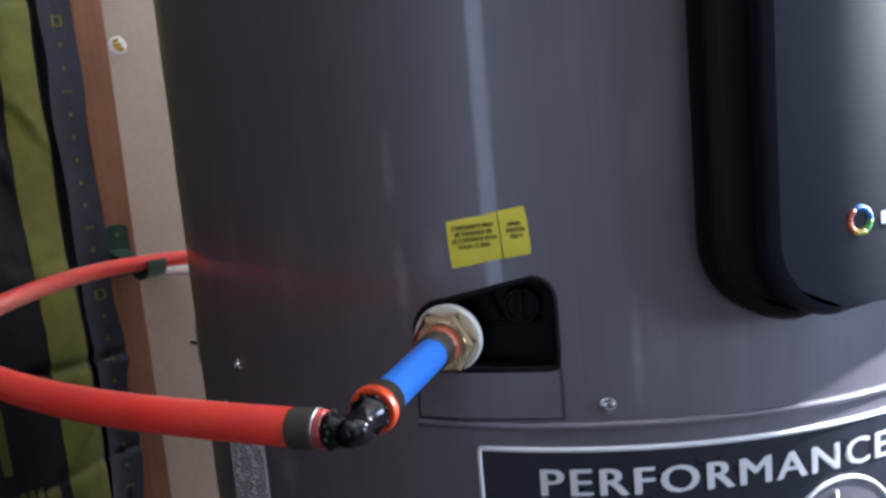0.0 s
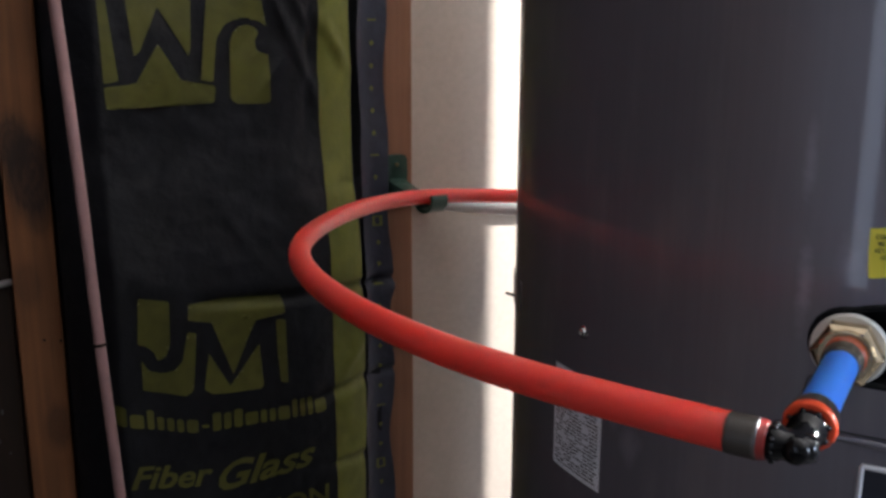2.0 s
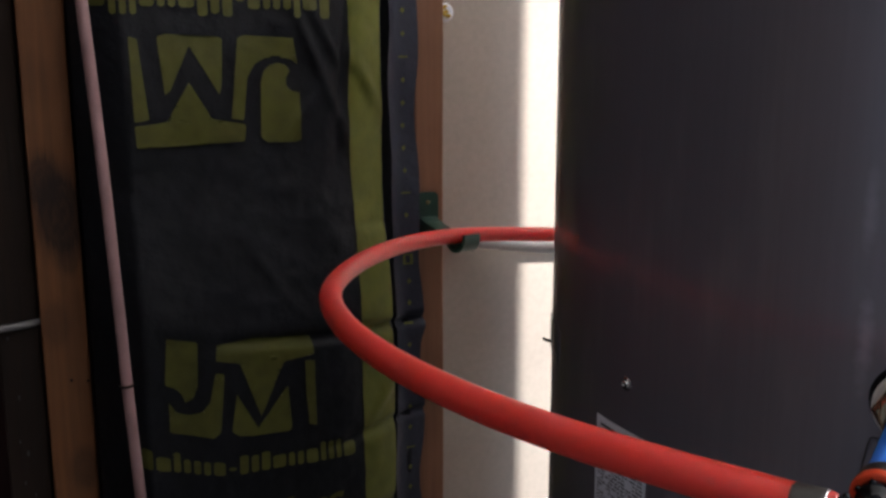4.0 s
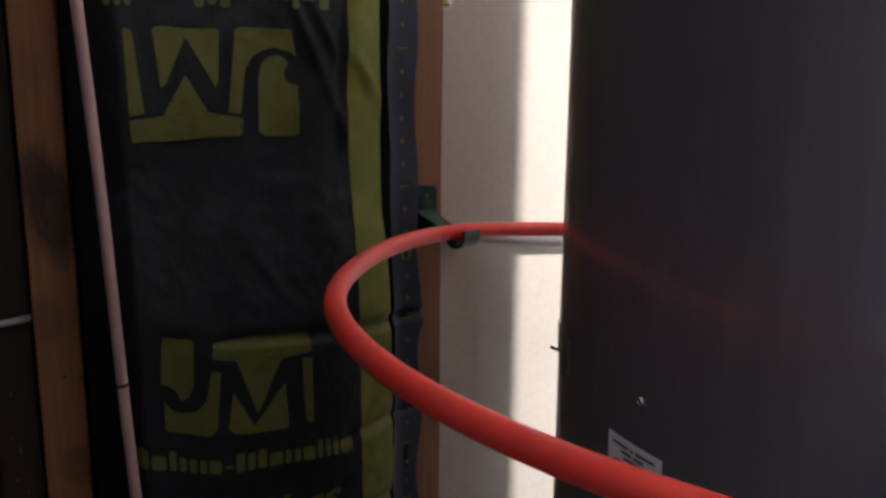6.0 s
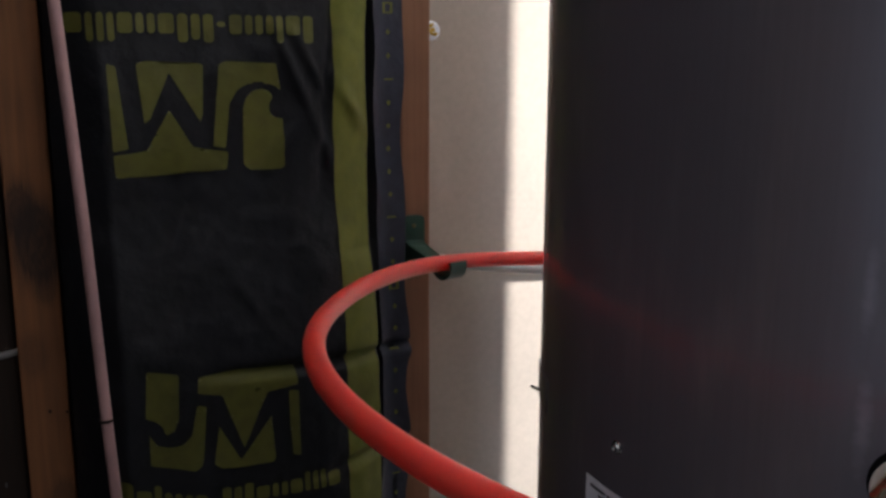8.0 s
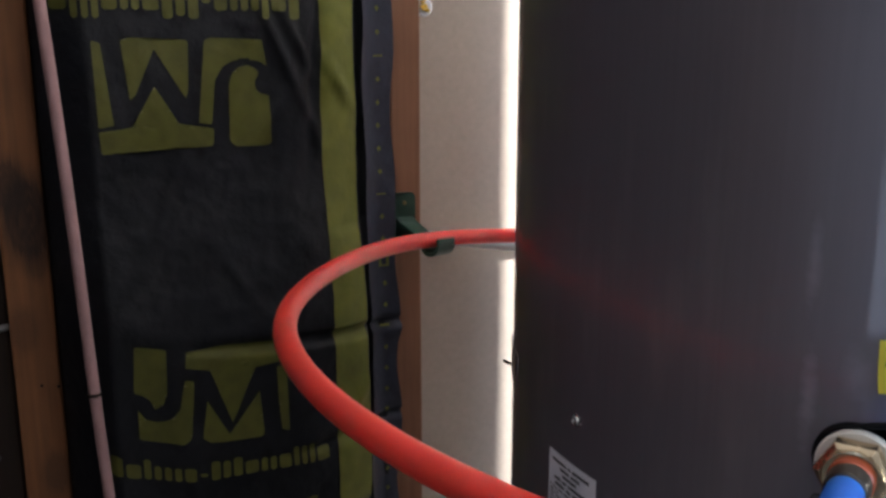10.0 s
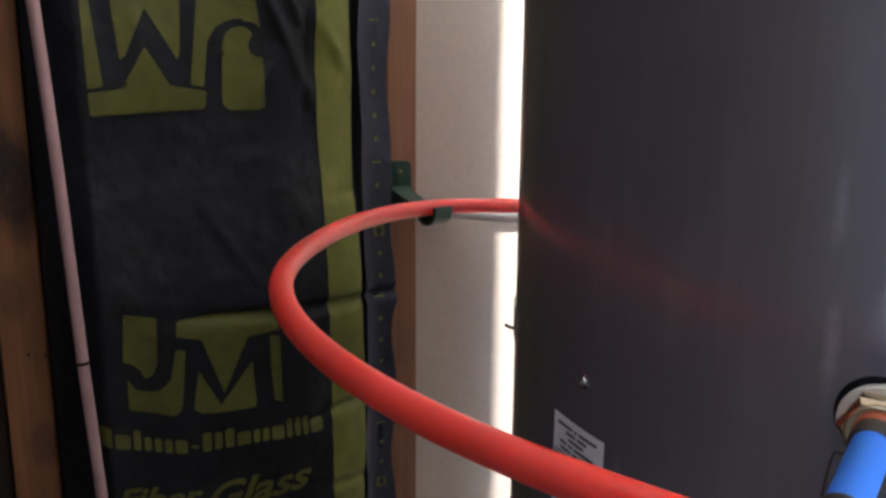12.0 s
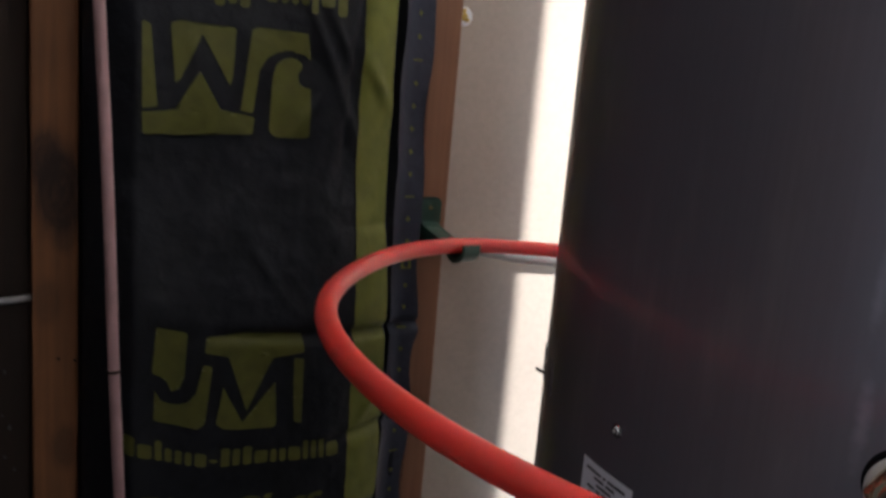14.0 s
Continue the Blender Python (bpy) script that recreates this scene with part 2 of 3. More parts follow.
    ob.matrix_parent_inverse = Matrix.Translation(-parent.location)
    return ob


def box(x0, x1, y0, y1, z0, z1, bevel=0.0):
    bm = bmesh.new()
    bmesh.ops.create_cube(bm, size=1)
    for v in bm.verts:
        v.co = Vector(((x0 + x1) / 2 + v.co.x * (x1 - x0), (y0 + y1) / 2 + v.co.y * (y1 - y0), (z0 + z1) / 2 + v.co.z * (z1 - z0)))
    if bevel:
        bmesh.ops.bevel(bm, geom=bm.edges[:], offset=bevel, segments=2, affect="EDGES", profile=0.5)
    return bm


def lathe(profile, origin, axis, segs=40, sides=None):
    """Turns (along, radius) pairs about an axis; with few segs it makes a nut."""
    bm = bmesh.new()
    axis = Vector(axis).normalized()
    side = axis.cross(Vector((0, 0, 1)))
    side = side.normalized() if side.length > 1e-4 else Vector((1, 0, 0))
    up = side.cross(axis)
    rings = []
    for s, r in profile:
        rings.append([bm.verts.new(Vector(origin) + axis * s + (side * math.cos(a) + up * math.sin(a)) * max(r, 1e-5)) for a in (2 * math.pi * k / segs for k in range(segs))])
    for a, b in zip(rings, rings[1:]):
        for k in range(segs):
            bm.faces.new((a[k], a[(k + 1) % segs], b[(k + 1) % segs], b[k]))
    bm.faces.new(rings[0])
    bm.faces.new(rings[-1])
    return bm


def spline(points, steps=16):
    """A smooth line near its control points (uniform cubic B-spline, clamped at the ends)."""
    p = [Vector(q) for q in points]
    p = [2 * p[0] - p[1], *p, 2 * p[-1] - p[-2]]
    out = []
    for i in range(len(p) - 3):
        for k in range(steps + (i == len(p) - 4)):
            u = k / steps
            w = ((1 - u) ** 3, 3 * u**3 - 6 * u * u + 4, -3 * u**3 + 3 * u * u + 3 * u + 1, u**3)
            out.append(sum((q * c / 6 for q, c in zip(p[i : i + 4], w)), Vector()))
    return out


def tube(line, radius, segs=20, flat=1.0, closed=False):
    bm = bmesh.new()
    rings, up = [], Vector((0, 0, 1))
    n = len(line)
    for k, p in enumerate(line):
        d = (line[(k + 1) % n] - line[k - 1]) if closed or 0 < k < n - 1 else (line[1] - line[0] if k == 0 else line[-1] - line[-2])
        d.normalize()
        if abs(d.dot(up)) > 0.95:
            up = Vector((0, 1, 0))
        side = d.cross(up).normalized()
        top = side.cross(d)
        rings.append([bm.verts.new(p + side * math.cos(a) * radius + top * math.sin(a) * radius * flat) for a in (2 * math.pi * j / segs for j in range(segs))])
    pairs = list(zip(rings, rings[1:])) + ([(rings[-1], rings[0])] if closed else [])
    for a, b in pairs:
        for j in range(segs):
            bm.faces.new((a[j], a[(j + 1) % segs], b[(j + 1) % segs], b[j]))
    if not closed:
        bm.faces.new(rings[0])
        bm.faces.new(rings[-1])
    return bm


def round_poly(points, radius, steps=5):
    """A closed outline with its corners rounded."""
    out, n = [], len(points)
    for k in range(n):
        a, b, c = (Vector((*points[(k + j) % n], 0)) for j in (-1, 0, 1))
        u, v = a - b, c - b
        r = min(radius, u.length * 0.45, v.length * 0.45)
        p, q = b + u.normalized() * r, b + v.normalized() * r
        for s in range(steps + 1):
            w = s / steps
            e = p * (1 - w) ** 2 + b * 2 * w * (1 - w) + q * w * w
            out.append((e.x, e.y))
    return out


def scan(loops, place, rows, cols, bm=None):
    """Fills flat outlines (even-odd) with small quads and lays them onto a curved surface by place(x, y)."""
    bm = bm or bmesh.new()
    ys = [p[1] for lp in loops for p in lp]
    y0, y1 = min(ys), max(ys)
    n = max(1, int(math.ceil((y1 - y0) / rows)))

    def cuts(y):
        xs = []
        for lp in loops:
            for (ax, ay), (bx, by) in zip(lp, lp[1:] + lp[:1]):
                if (ay <= y) != (by <= y):
                    xs.append(ax + (y - ay) / (by - ay) * (bx - ax))
        return sorted(xs)

    for k in range(n):
        a, b = y0 + (y1 - y0) * k / n, y0 + (y1 - y0) * (k + 1) / n
        e = (b - a) * 0.02
        lo, hi, mid = cuts(a + e), cuts(b - e), cuts((a + b) / 2)
        if not len(lo) == len(hi) == len(mid):
            lo = hi = mid
        for j in range(0, len(lo) - 1, 2):
            m = max(1, int(math.ceil(max(lo[j + 1] - lo[j], hi[j + 1] - hi[j]) / cols)))
            for i in range(m):
                f, g = i / m, (i + 1) / m
                q = [(lo[j] + (lo[j + 1] - lo[j]) * f, a), (lo[j] + (lo[j + 1] - lo[j]) * g, a), (hi[j] + (hi[j + 1] - hi[j]) * g, b), (hi[j] + (hi[j + 1] - hi[j]) * f, b)]
                try:
                    bm.faces.new([bm.verts.new(place(*c)) for c in q])
                except ValueError:
                    pass
    bmesh.ops.remove_doubles(bm, verts=bm.verts, dist=2.5e-4)
    return bm


def letters(text, size, width, place, shear=0.0, bm=None, spacing=1.0, bold=0.0):
    """Words in the built-in font, fitted to a width and laid onto a surface by place(x, y)."""
    cu = bpy.data.curves.new("word", "FONT")
    cu.body, cu.size, cu.align_x, cu.shear, cu.resolution_u, cu.offset = text, size, "LEFT", shear, 3, bold
    cu.space_character = spacing
    ob = new("word", cu)
    me = bpy.data.meshes.new_from_object(ob.evaluated_get(bpy.context.evaluated_depsgraph_get()))
    xs = [v.co.x for v in me.vertices]
    k = width / (max(xs) - min(xs))
    x0 = min(xs)
    bm = bm or bmesh.new()
    vs = [bm.verts.new(place((v.co.x - x0) * k, v.co.y)) for v in me.vertices]
    for p in me.polygons:
        try:
            bm.faces.new([vs[i] for i in p.vertices])
        except ValueError:
            pass
    bpy.data.objects.remove(ob)
    bpy.data.curves.remove(cu)
    bpy.data.meshes.remove(me)
    return bm


# ---- the room round the corner ----
def setting(name, bm, mat, label, category):
    return tagged(part(name, bm, mat), label, category, kind="structure")


# unseen room shell; floor, wall and ceiling tones are set for bounced light
setting("floor", box(-2.6, 3.6, -4.2, 0.25, -0.1, 0.0), "concrete", "bare grey concrete floor of the utility space", "floor")
setting("ceiling", box(-2.6, 3.6, -4.2, 0.25, 2.45, 2.55), "ceiling", "plain off-white ceiling board over the room", "ceiling")
# the gap in this wall is added to let the streak's lamp through
ww = setting("wall_west", box(-2.7, -2.6, -4.2, -2.35, 0, 2.45), "plaster", "plain side wall, out of view, with a gap added for a lamp", "wall")
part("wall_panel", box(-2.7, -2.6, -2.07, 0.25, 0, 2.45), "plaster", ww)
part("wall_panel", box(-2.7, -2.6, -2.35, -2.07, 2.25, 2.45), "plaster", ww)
setting("wall_east", box(3.6, 3.7, -4.2, 0.25, 0, 2.45), "plaster", "plain grey side wall of the room, out of view", "wall")
setting("wall_northwest", box(-2.6, -0.42, 0.0915, 0.25, 0, 2.45), "plaster", "plain grey wall of the room, out of view", "wall")
# unseen wall; its opening is made up to hold the fill lamp
ws = setting("wall_south", box(-2.6, 2.05, -4.2, -4.1, 0, 2.45), "plaster", "plain painted wall, out of view, with an opening for the fill lamp", "wall")
for n, b in enumerate(((2.85, 3.6, 0, 2.45), (2.05, 2.85, 0, 1.2), (2.05, 2.85, 2.3, 2.45))):
    part("wall_panel", box(b[0], b[1], -4.2, -4.1, b[2], b[3]), "plaster", ws)

# added outside the view to keep light off the left bay
setting("wall_return", box(-0.42, -0.34, -0.85, 0.0915, 0, 2.45), "lumber_dark", "dark wall added out of view to shade the open bay", "wall")

# north wall: open studs, with boards behind them
wall = setting("wall_north", box(-0.42, -0.02, 0.0915, 0.105, 0, 2.45), "redboard", "open stud wall with dark red boards behind it", "wall")
part("sheathing", box(-0.02, 0.388, 0.0915, 0.105, 0, 2.45), "dark_gap", wall)
drywall = setting("drywall_sheet", box(0.388, 3.6, 0.0895, 0.105, 0, 2.45), "drywall", "bare beige drywall sheet behind the studs, with a torn hole", "drywall")


def stud(x0, x1, y0, y1, mat, label, group="wall studs"):
    bm = box(x0, x1, y0, y1, 0, 2.45, 0.0025)
    bmesh.ops.subdivide_edges(bm, edges=[e for e in bm.edges if abs(e.verts[0].co.z - e.verts[1].co.z) > 1], cuts=40)
    for v in bm.verts:
        v.co.x += 0.0012 * noise.noise(Vector((x0 * 9, 0, v.co.z * 5)))
    return tagged(part("wall_stud", bm, mat), label, "stud", group, "structure")


stud(0.3705, 0.4075, 0.0, 0.089, "stud", "reddish-brown pine stud beside the insulation batt")
stud_left = stud(-0.044, 0.000, 0.0, 0.089, "knotty_pine", "knotty reddish-brown pine stud with small nail holes")
stud_doubled = stud(-0.086, -0.0455, 0.022, 0.089, "lumber_dark", "near-black brown stud doubled against its neighbour")
stud(0.80, 0.838, 0.0, 0.089, "stud", "reddish-brown pine stud hidden behind the tank")


# ---- insulation batt ----
def belly(x, z):
    """How far the paper face stands before the studs, with its creases."""
    fall = min(1.0, max(0.0, (1.27 - z) / 0.20))
    y = -(0.061 + 0.028 * fall * fall * (3 - 2 * fall)) * min(1.0, max(0.0, x + 0.004) / 0.05) ** 0.5
    y += 0.030 * min(1, max(0, (x - 0.24) / 0.08)) ** 1.5
    y += 0.034 * min(1, max(0, (x - 0.3180) / 0.010))
    y += 0.007 * noise.noise(Vector((x * 7, 0.3, z * 5))) + 0.0042 * noise.noise(Vector((x * 24, 1.3, z * 15))) + 0.0016 * abs(noise.noise(Vector((x * 60, 5.3, z * 44))))
    # pleats, and the long crease beside the stripe
    for z0, depth, slope, start in ((1.072, 0.012, 0.05, 0.10), (0.943, 0.009, -0.10, 0.20), (0.872, 0.009, 0.12, 0.22), (1.452, 0.005, -0.05, 0.02), (1.185, 0.003, 0.03, 0.24)):
        y += depth * math.exp(-((z - z0 + slope * (x - 0.2)) / 0.006) ** 2) * min(1, max(0, x - start) / 0.12)
    w = (x - 0.262) - 0.10 * (z - 1.30)
    y += 0.007 * math.exp(-(w / 0.007) ** 2) * min(1, max(0, (z - 1.22) / 0.08))
    # slanting folds beside and across the stripe
    for px, pz, run, wide, depth, reach in ((0.296, 1.333, -0.62, 0.007, 0.007, 0.040), (0.248, 1.375, -0.50, 0.005, 0.006, 0.045), (0.262, 1.300, -0.25, 0.006, 0.005, 0.050), (0.215, 1.300, 0.70, 0.005, 0.003, 0.035), (0.300, 0.985, 0.80, 0.006, 0.005, 0.030), (0.110, 1.225, 0.35, 0.006, 0.003, 0.050), (0.175, 1.140, -0.60, 0.006, 0.003, 0.045)):
        y -= depth * math.exp(-(((x - px) - run * (z - pz)) / wide) ** 2) * max(0.0, 1 - abs(z - pz) / reach)
    w = (x - 0.232) - 0.42 * (1.36 - z)
    y -= 0.006 * math.exp(-(w / 0.006) ** 2) * max(0, 1 - abs(z - 1.36) / 0.09)
    return y


def sheet(x0, x1, z0, z1, nx, nz, place):
    bm = bmesh.new()
    g = [[bm.verts.new(place(x0 + (x1 - x0) * i / nx, z0 + (z1 - z0) * j / nz)) for i in range(nx + 1)] for j in range(nz + 1)]
    for j in range(nz):
        for i in range(nx):
            bm.faces.new((g[j][i], g[j][i + 1], g[j + 1][i + 1], g[j + 1][i]))
    return bm


batt = thing("insulation_batt", "black paper-faced insulation batt with dull yellow print, bulging between studs", "insulation", at=(0.18, 0.04, 0.0))
under(part("paper_face", sheet(0.0015, 0.352, 0.02, 2.40, 110, 700, lambda x, z: Vector((x, belly(x, z), z))), "paper", smooth=True), batt)
# filling coloured black like the paper, so colour supplies the slit's shade
under(part("fill", box(0.004, 0.366, 0.042, 0.088, 0.02, 2.40), "paper", label="black filling block behind the paper"), batt)


def print_on(x, z, lift=0.0011):
    return Vector((x, belly(x, z) - lift, z))


def edge_wobble(z, s):
    return 0.0035 * noise.noise(Vector((s, 0, z * 9))) + 0.0015 * noise.noise(Vector((s, 4, z * 40)))


stripe_pts = [(0.2735 + edge_wobble(z, 1), z) for z in np.arange(0.05, 2.38, 0.02)] + [(0.3165 + edge_wobble(z, 7), z) for z in np.arange(2.36, 0.04, -0.02)]
under(part("printed_stripe", scan([[(float(a), float(b)) for a, b in stripe_pts]], print_on, 0.0030, 0.006), "stripe", label="yellow printed edge stripe", smooth=True), batt)


def flange_place(x, z):
    fall = min(1.0, max(0.0, (1.27 - z) / 0.20))
    y = -0.012 - 0.015 * fall - 0.016 * max(0, (0.350 - x) / 0.022) ** 2 + 0.004 * noise.noise(Vector((x * 20, 2.2, z * 12)))
    y += 0.010 * math.exp(-((z - 1.060) / 0.005) ** 2) + 0.007 * math.exp(-((z - 0.945) / 0.004) ** 2)
    return Vector((x, y, z))


def flange_edge(x, z):
    k = (x - 0.328) / 0.039
    return flange_place(x + k * (0.0085 * noise.noise(Vector((3.3, 0, z * 11))) + 0.004 * math.exp(-((z - 1.052) / 0.012) ** 2)) + (1 - k) * 0.006 * noise.noise(Vector((8.3, 0, z * 14))), z)


under(part("flange", sheet(0.328, 0.3665, 0.02, 2.40, 12, 700, flange_edge), "flange", label="grey stapled paper flange", smooth=True), batt)
# printed specks along the flange
for k in range(34):
    z = 0.80 + k * 0.0255
    if k % 12 == 1:
        loops = [[(0.3440, z - 0.006), (0.3560, z - 0.006), (0.3560, z + 0.006), (0.3440, z + 0.006)], [(0.3470, z - 0.004), (0.3530, z - 0.004), (0.3530, z + 0.004), (0.3470, z + 0.004)]]
    elif k % 6 == 4:
        loops = [[(0.3450, z - 0.001), (0.3560, z - 0.001), (0.3560, z + 0.001), (0.3450, z + 0.001)]]
    else:
        loops = [[(0.3477, z), (0.3505, z - 0.0036), (0.3533, z), (0.3505, z + 0.0032)]]
    under(part("printed_mark", scan(loops, lambda x, y: flange_place(x, y) - Vector((0, 0.0012, 0)), 0.002, 0.004), "stripe"), batt)


def block(*outline):
    """One flat yellow printed shape with slightly soft corners."""
    under(part("printed_shape", scan([round_poly(outline, 0.0016, 3)], print_on, 0.002, 0.005), "ink", smooth=True), batt)


# upper emblem, upside down: strip, notched panel, peaked bar, hooked panel and block
block((0.051, 1.378), (0.059, 1.376), (0.066, 1.299), (0.052, 1.297))
block((0.077, 1.378), (0.084, 1.3805), (0.133, 1.380), (0.139, 1.377), (0.1365, 1.330), (0.134, 1.323), (0.107, 1.370), (0.087, 1.326), (0.082, 1.323))
block((0.052, 1.294), (0.082, 1.296), (0.105, 1.335), (0.126, 1.299), (0.160, 1.293), (0.158, 1.276), (0.150, 1.275), (0.053, 1.272))
block((0.154, 1.378), (0.160, 1.3805), (0.211, 1.379), (0.2155, 1.352), (0.2085, 1.3575), (0.196, 1.3600), (0.184, 1.3595), (0.171, 1.353), (0.1625, 1.339), (0.158, 1.297), (0.145, 1.298))
block((0.1765, 1.335), (0.180, 1.346), (0.187, 1.3525), (0.196, 1.3540), (0.204, 1.3510), (0.207, 1.3455), (0.2025, 1.3385), (0.2030, 1.3300), (0.2080, 1.3255), (0.2160, 1.3255), (0.2165, 1.276), (0.212, 1.274), (0.181, 1.274), (0.175, 1.280))
# lower emblem, upright
block((0.066, 1.088), (0.096, 1.081), (0.0945, 1.034), (0.090, 1.022), (0.082, 1.018), (0.079, 1.028), (0.071, 1.036), (0.063, 1.039))
block((0.066, 1.021), (0.073, 1.009), (0.086, 1.004), (0.098, 1.007), (0.106, 1.016), (0.112, 1.047), (0.121, 1.045), (0.1165, 0.990), (0.115, 0.982), (0.108, 0.977), (0.066, 0.988))
block((0.115, 1.076), (0.150, 1.0775), (0.214, 1.073), (0.216, 1.053), (0.184, 1.050), (0.158, 0.993), (0.137, 1.054), (0.113, 1.059))
block((0.133, 1.021), (0.127, 0.981), (0.136, 0.974), (0.189, 0.971), (0.1910, 0.976), (0.1875, 1.023), (0.154, 0.981))
block((0.206, 1.048), (0.2165, 1.047), (0.218, 0.973), (0.210, 0.975), (0.207, 1.010))


def name_line(x0, x1, height, base, heights, upside=False):
    """A line of unlettered print: plain rounded bars, tall and low, wide and narrow."""
    k = (x1 - x0) / sum(w for w, h in heights)
    u = 0.0

    def place(p, q):
        x = x1 - p * k if upside else x0 + p * k
        return print_on(x, base(x) + (-q if upside else q) * height)

    for w, h in heights:
        a, b = u + 0.06, u + w - 0.06
        z0, z1 = (0.26, 0.44) if h < 0.3 else (0.0, h)
        bar = [(a + 0.10, z0), (b - 0.10, z0), (b, z0 + 0.08), (b, z1 - 0.08), (b - 0.10, z1), (a + 0.10, z1), (a, z1 - 0.08), (a, z0 + 0.08)]
        under(part("printed_bar", scan([bar], place, 0.08, 0.3), "ink"), batt)
        u += w


BARS = [(0.55, 1), (0.7, 0.7), (0.4, 1), (0.4, 0.7), (0.4, 0.7), (0.4, 0.7), (0.6, 0.7), (0.5, 0.2), (0.5, 1), (0.45, 0.9), (0.5, 1), (0.7, 0.7), (0.4, 0.7), (0.4, 0.7), (0.65, 0.7), (0.36, 1), (0.36, 1), (0.36, 1), (0.7, 0.7)]
name_line(0.017, 0.252, 0.0265, lambda x: 1.4245, BARS, True)
name_line(0.036, 0.263, 0.0215, lambda x: 0.932 + 0.020 * max(0.0, (0.130 - x) / 0.085) ** 1.2, BARS)
bm = letters("Fiber", 0.050, 0.085, lambda u, v: print_on(0.047 + u, 0.882 + v * 0.70 - 0.12 * u), shear=0.35, bold=0.0013)
bm = letters("Glass", 0.058, 0.110, lambda u, v: print_on(0.137 + u, 0.861 + v * 0.75 + 0.10 * u), shear=0.35, bm=bm, bold=0.0014)
under(part("printed_script", bm, "ink"), batt)
bm = letters("INSULATION", 0.034, 0.205, lambda u, v: print_on(0.058 + u, 0.806 + v + 0.06 * u), bold=0.0008)
under(part("printed_word", bm, "ink"), batt)

# ---- thin copper tube hanging before the batt ----
tube_line = spline([(-0.012, -0.092, 2.38), (-0.004, -0.092, 1.80), (0.004, -0.092, 1.52), (0.012, -0.093, 1.38), (0.0195, -0.094, 1.25), (0.0245, -0.096, 1.12), (0.028, -0.097, 1.02), (0.035, -0.097, 0.90), (0.045, -0.09, 0.60), (0.05, -0.09, 0.03)], 10)
ct = thing("copper_tube", "thin dull pinkish copper tube hanging along the insulation", "pipe", at=(0.03, -0.09, 0.03))
under(part("tube_body", tube(tube_line, 0.0054, 14), "copper", smooth=True), ct)
under(part("joint_ring", lathe([(-0.0015, 0.0060), (-0.001, 0.0068), (0.001, 0.0068), (0.0015, 0.0060)], (0.0268, -0.0967, 1.047), (0.05, 0, -1), 16), "lumber_dark", label="dark seam on the tube"), ct)

# ---- left bay: white cable through the stud ----
cb = thing("electric_cable", "white plastic electric cable running through the open bay", "cable", at=(-0.3, 0.02, 1.09))
under(part("cable_run", tube(spline([(-0.33, 0.045, 1.068), (-0.28, 0.03, 1.076), (-0.22, 0.012, 1.082), (-0.12, 0.010, 1.0865), (-0.05, 0.016, 1.089), (-0.040, 0.03, 1.090)], 8), 0.0036, 10), "cable", smooth=True), cb)

# nail holes and knot on the stud
for x, z in ((-0.019, 1.029), (-0.003, 1.026)):
    part("nail_hole", lathe([(0.0, 0.0016), (0.0009, 0.0014)], (x, 0.0, z), (0, -1, 0), 10), "plastic", stud_left)
# pale dried flecks on the doubled stud
for x, z, r in ((-0.076, 1.075, 0.0012), (-0.070, 1.010, 0.0016), (-0.073, 0.962, 0.0012), (-0.066, 0.948, 0.0020), (-0.071, 0.915, 0.0015), (-0.062, 0.900, 0.0012), (-0.078, 1.150, 0.0010)):
    bm = bmesh.new()
    bmesh.ops.create_icosphere(bm, subdivisions=1, radius=r, matrix=Matrix.Translation((x, 0.0218, z)) @ Matrix.Diagonal((0.7, 0.35, 1.8, 1)))
    part("paint_fleck", bm, "grey_fleck", stud_doubled)
# ---- hole in the drywall ----
hole = lathe([(0.0, 0.012), (0.0012, 0.011), (0.0018, 0.0085)], (0.449, 0.0895, 1.417), (0, -1, 0), 18)
part("torn_edge", hole, "white_label", drywall, "white torn paper round the hole")
bm = bmesh.new()
for k in range(14):
    a, r = random.uniform(0, 6.28), random.uniform(0.0, 0.006)
    m = Matrix.Translation((0.448 + r * math.cos(a), 0.0868 - random.uniform(0, 0.002), 1.417 + 1.3 * r * math.sin(a))) @ Matrix.Diagonal((1, 0.6, 0.8, 1))
    bmesh.ops.create_icosphere(bm, subdivisions=1, radius=random.uniform(0.0016, 0.0034), matrix=m)
part("foam_filling", bm, "foam", drywall, "yellow foam crumbs in the hole")


# ---- water heater ----
heater = thing("water_heater", "tall dark brushed-steel heat pump water heater on the floor", "water heater", at=(CX, CY, 0))
SEAM = 1.151
niche = []
for k in range(19):
    a = radians(95 + 175 * k / 18)
    niche.append((-147.2 + 3.3 * math.cos(a), 1.199 + 0.0166 * math.sin(a)))
niche += [(-146.5, 1.1800), (-137.0, 1.1796), (-136.2, 1.1806), (-136.1, 1.19), (-136.1, 1.212)]
for k in range(9):
    a = radians(k * 10 + 5)
    niche.append((-138.4 + 2.3 * math.cos(a), 1.2140 + 0.0118 * math.sin(a)))


def inside(x, y, lp):
    hit = False
    for (ax, ay), (bx, by) in zip(lp, lp[1:] + lp[:1]):
        if (ay > y) != (by > y) and x < (bx - ax) * (y - ay) / (by - ay) + ax:
            hit = not hit
    return hit


def shell(degs, zs, r, skip=None):
    bm = bmesh.new()
    g = {}

    def vert(i, j):
        if (i, j) not in g:
            g[i, j] = bm.verts.new(polar(degs[i], zs[j], r))
        return g[i, j]

    for j in range(len(zs) - 1):
        for i in range(len(degs) - 1):
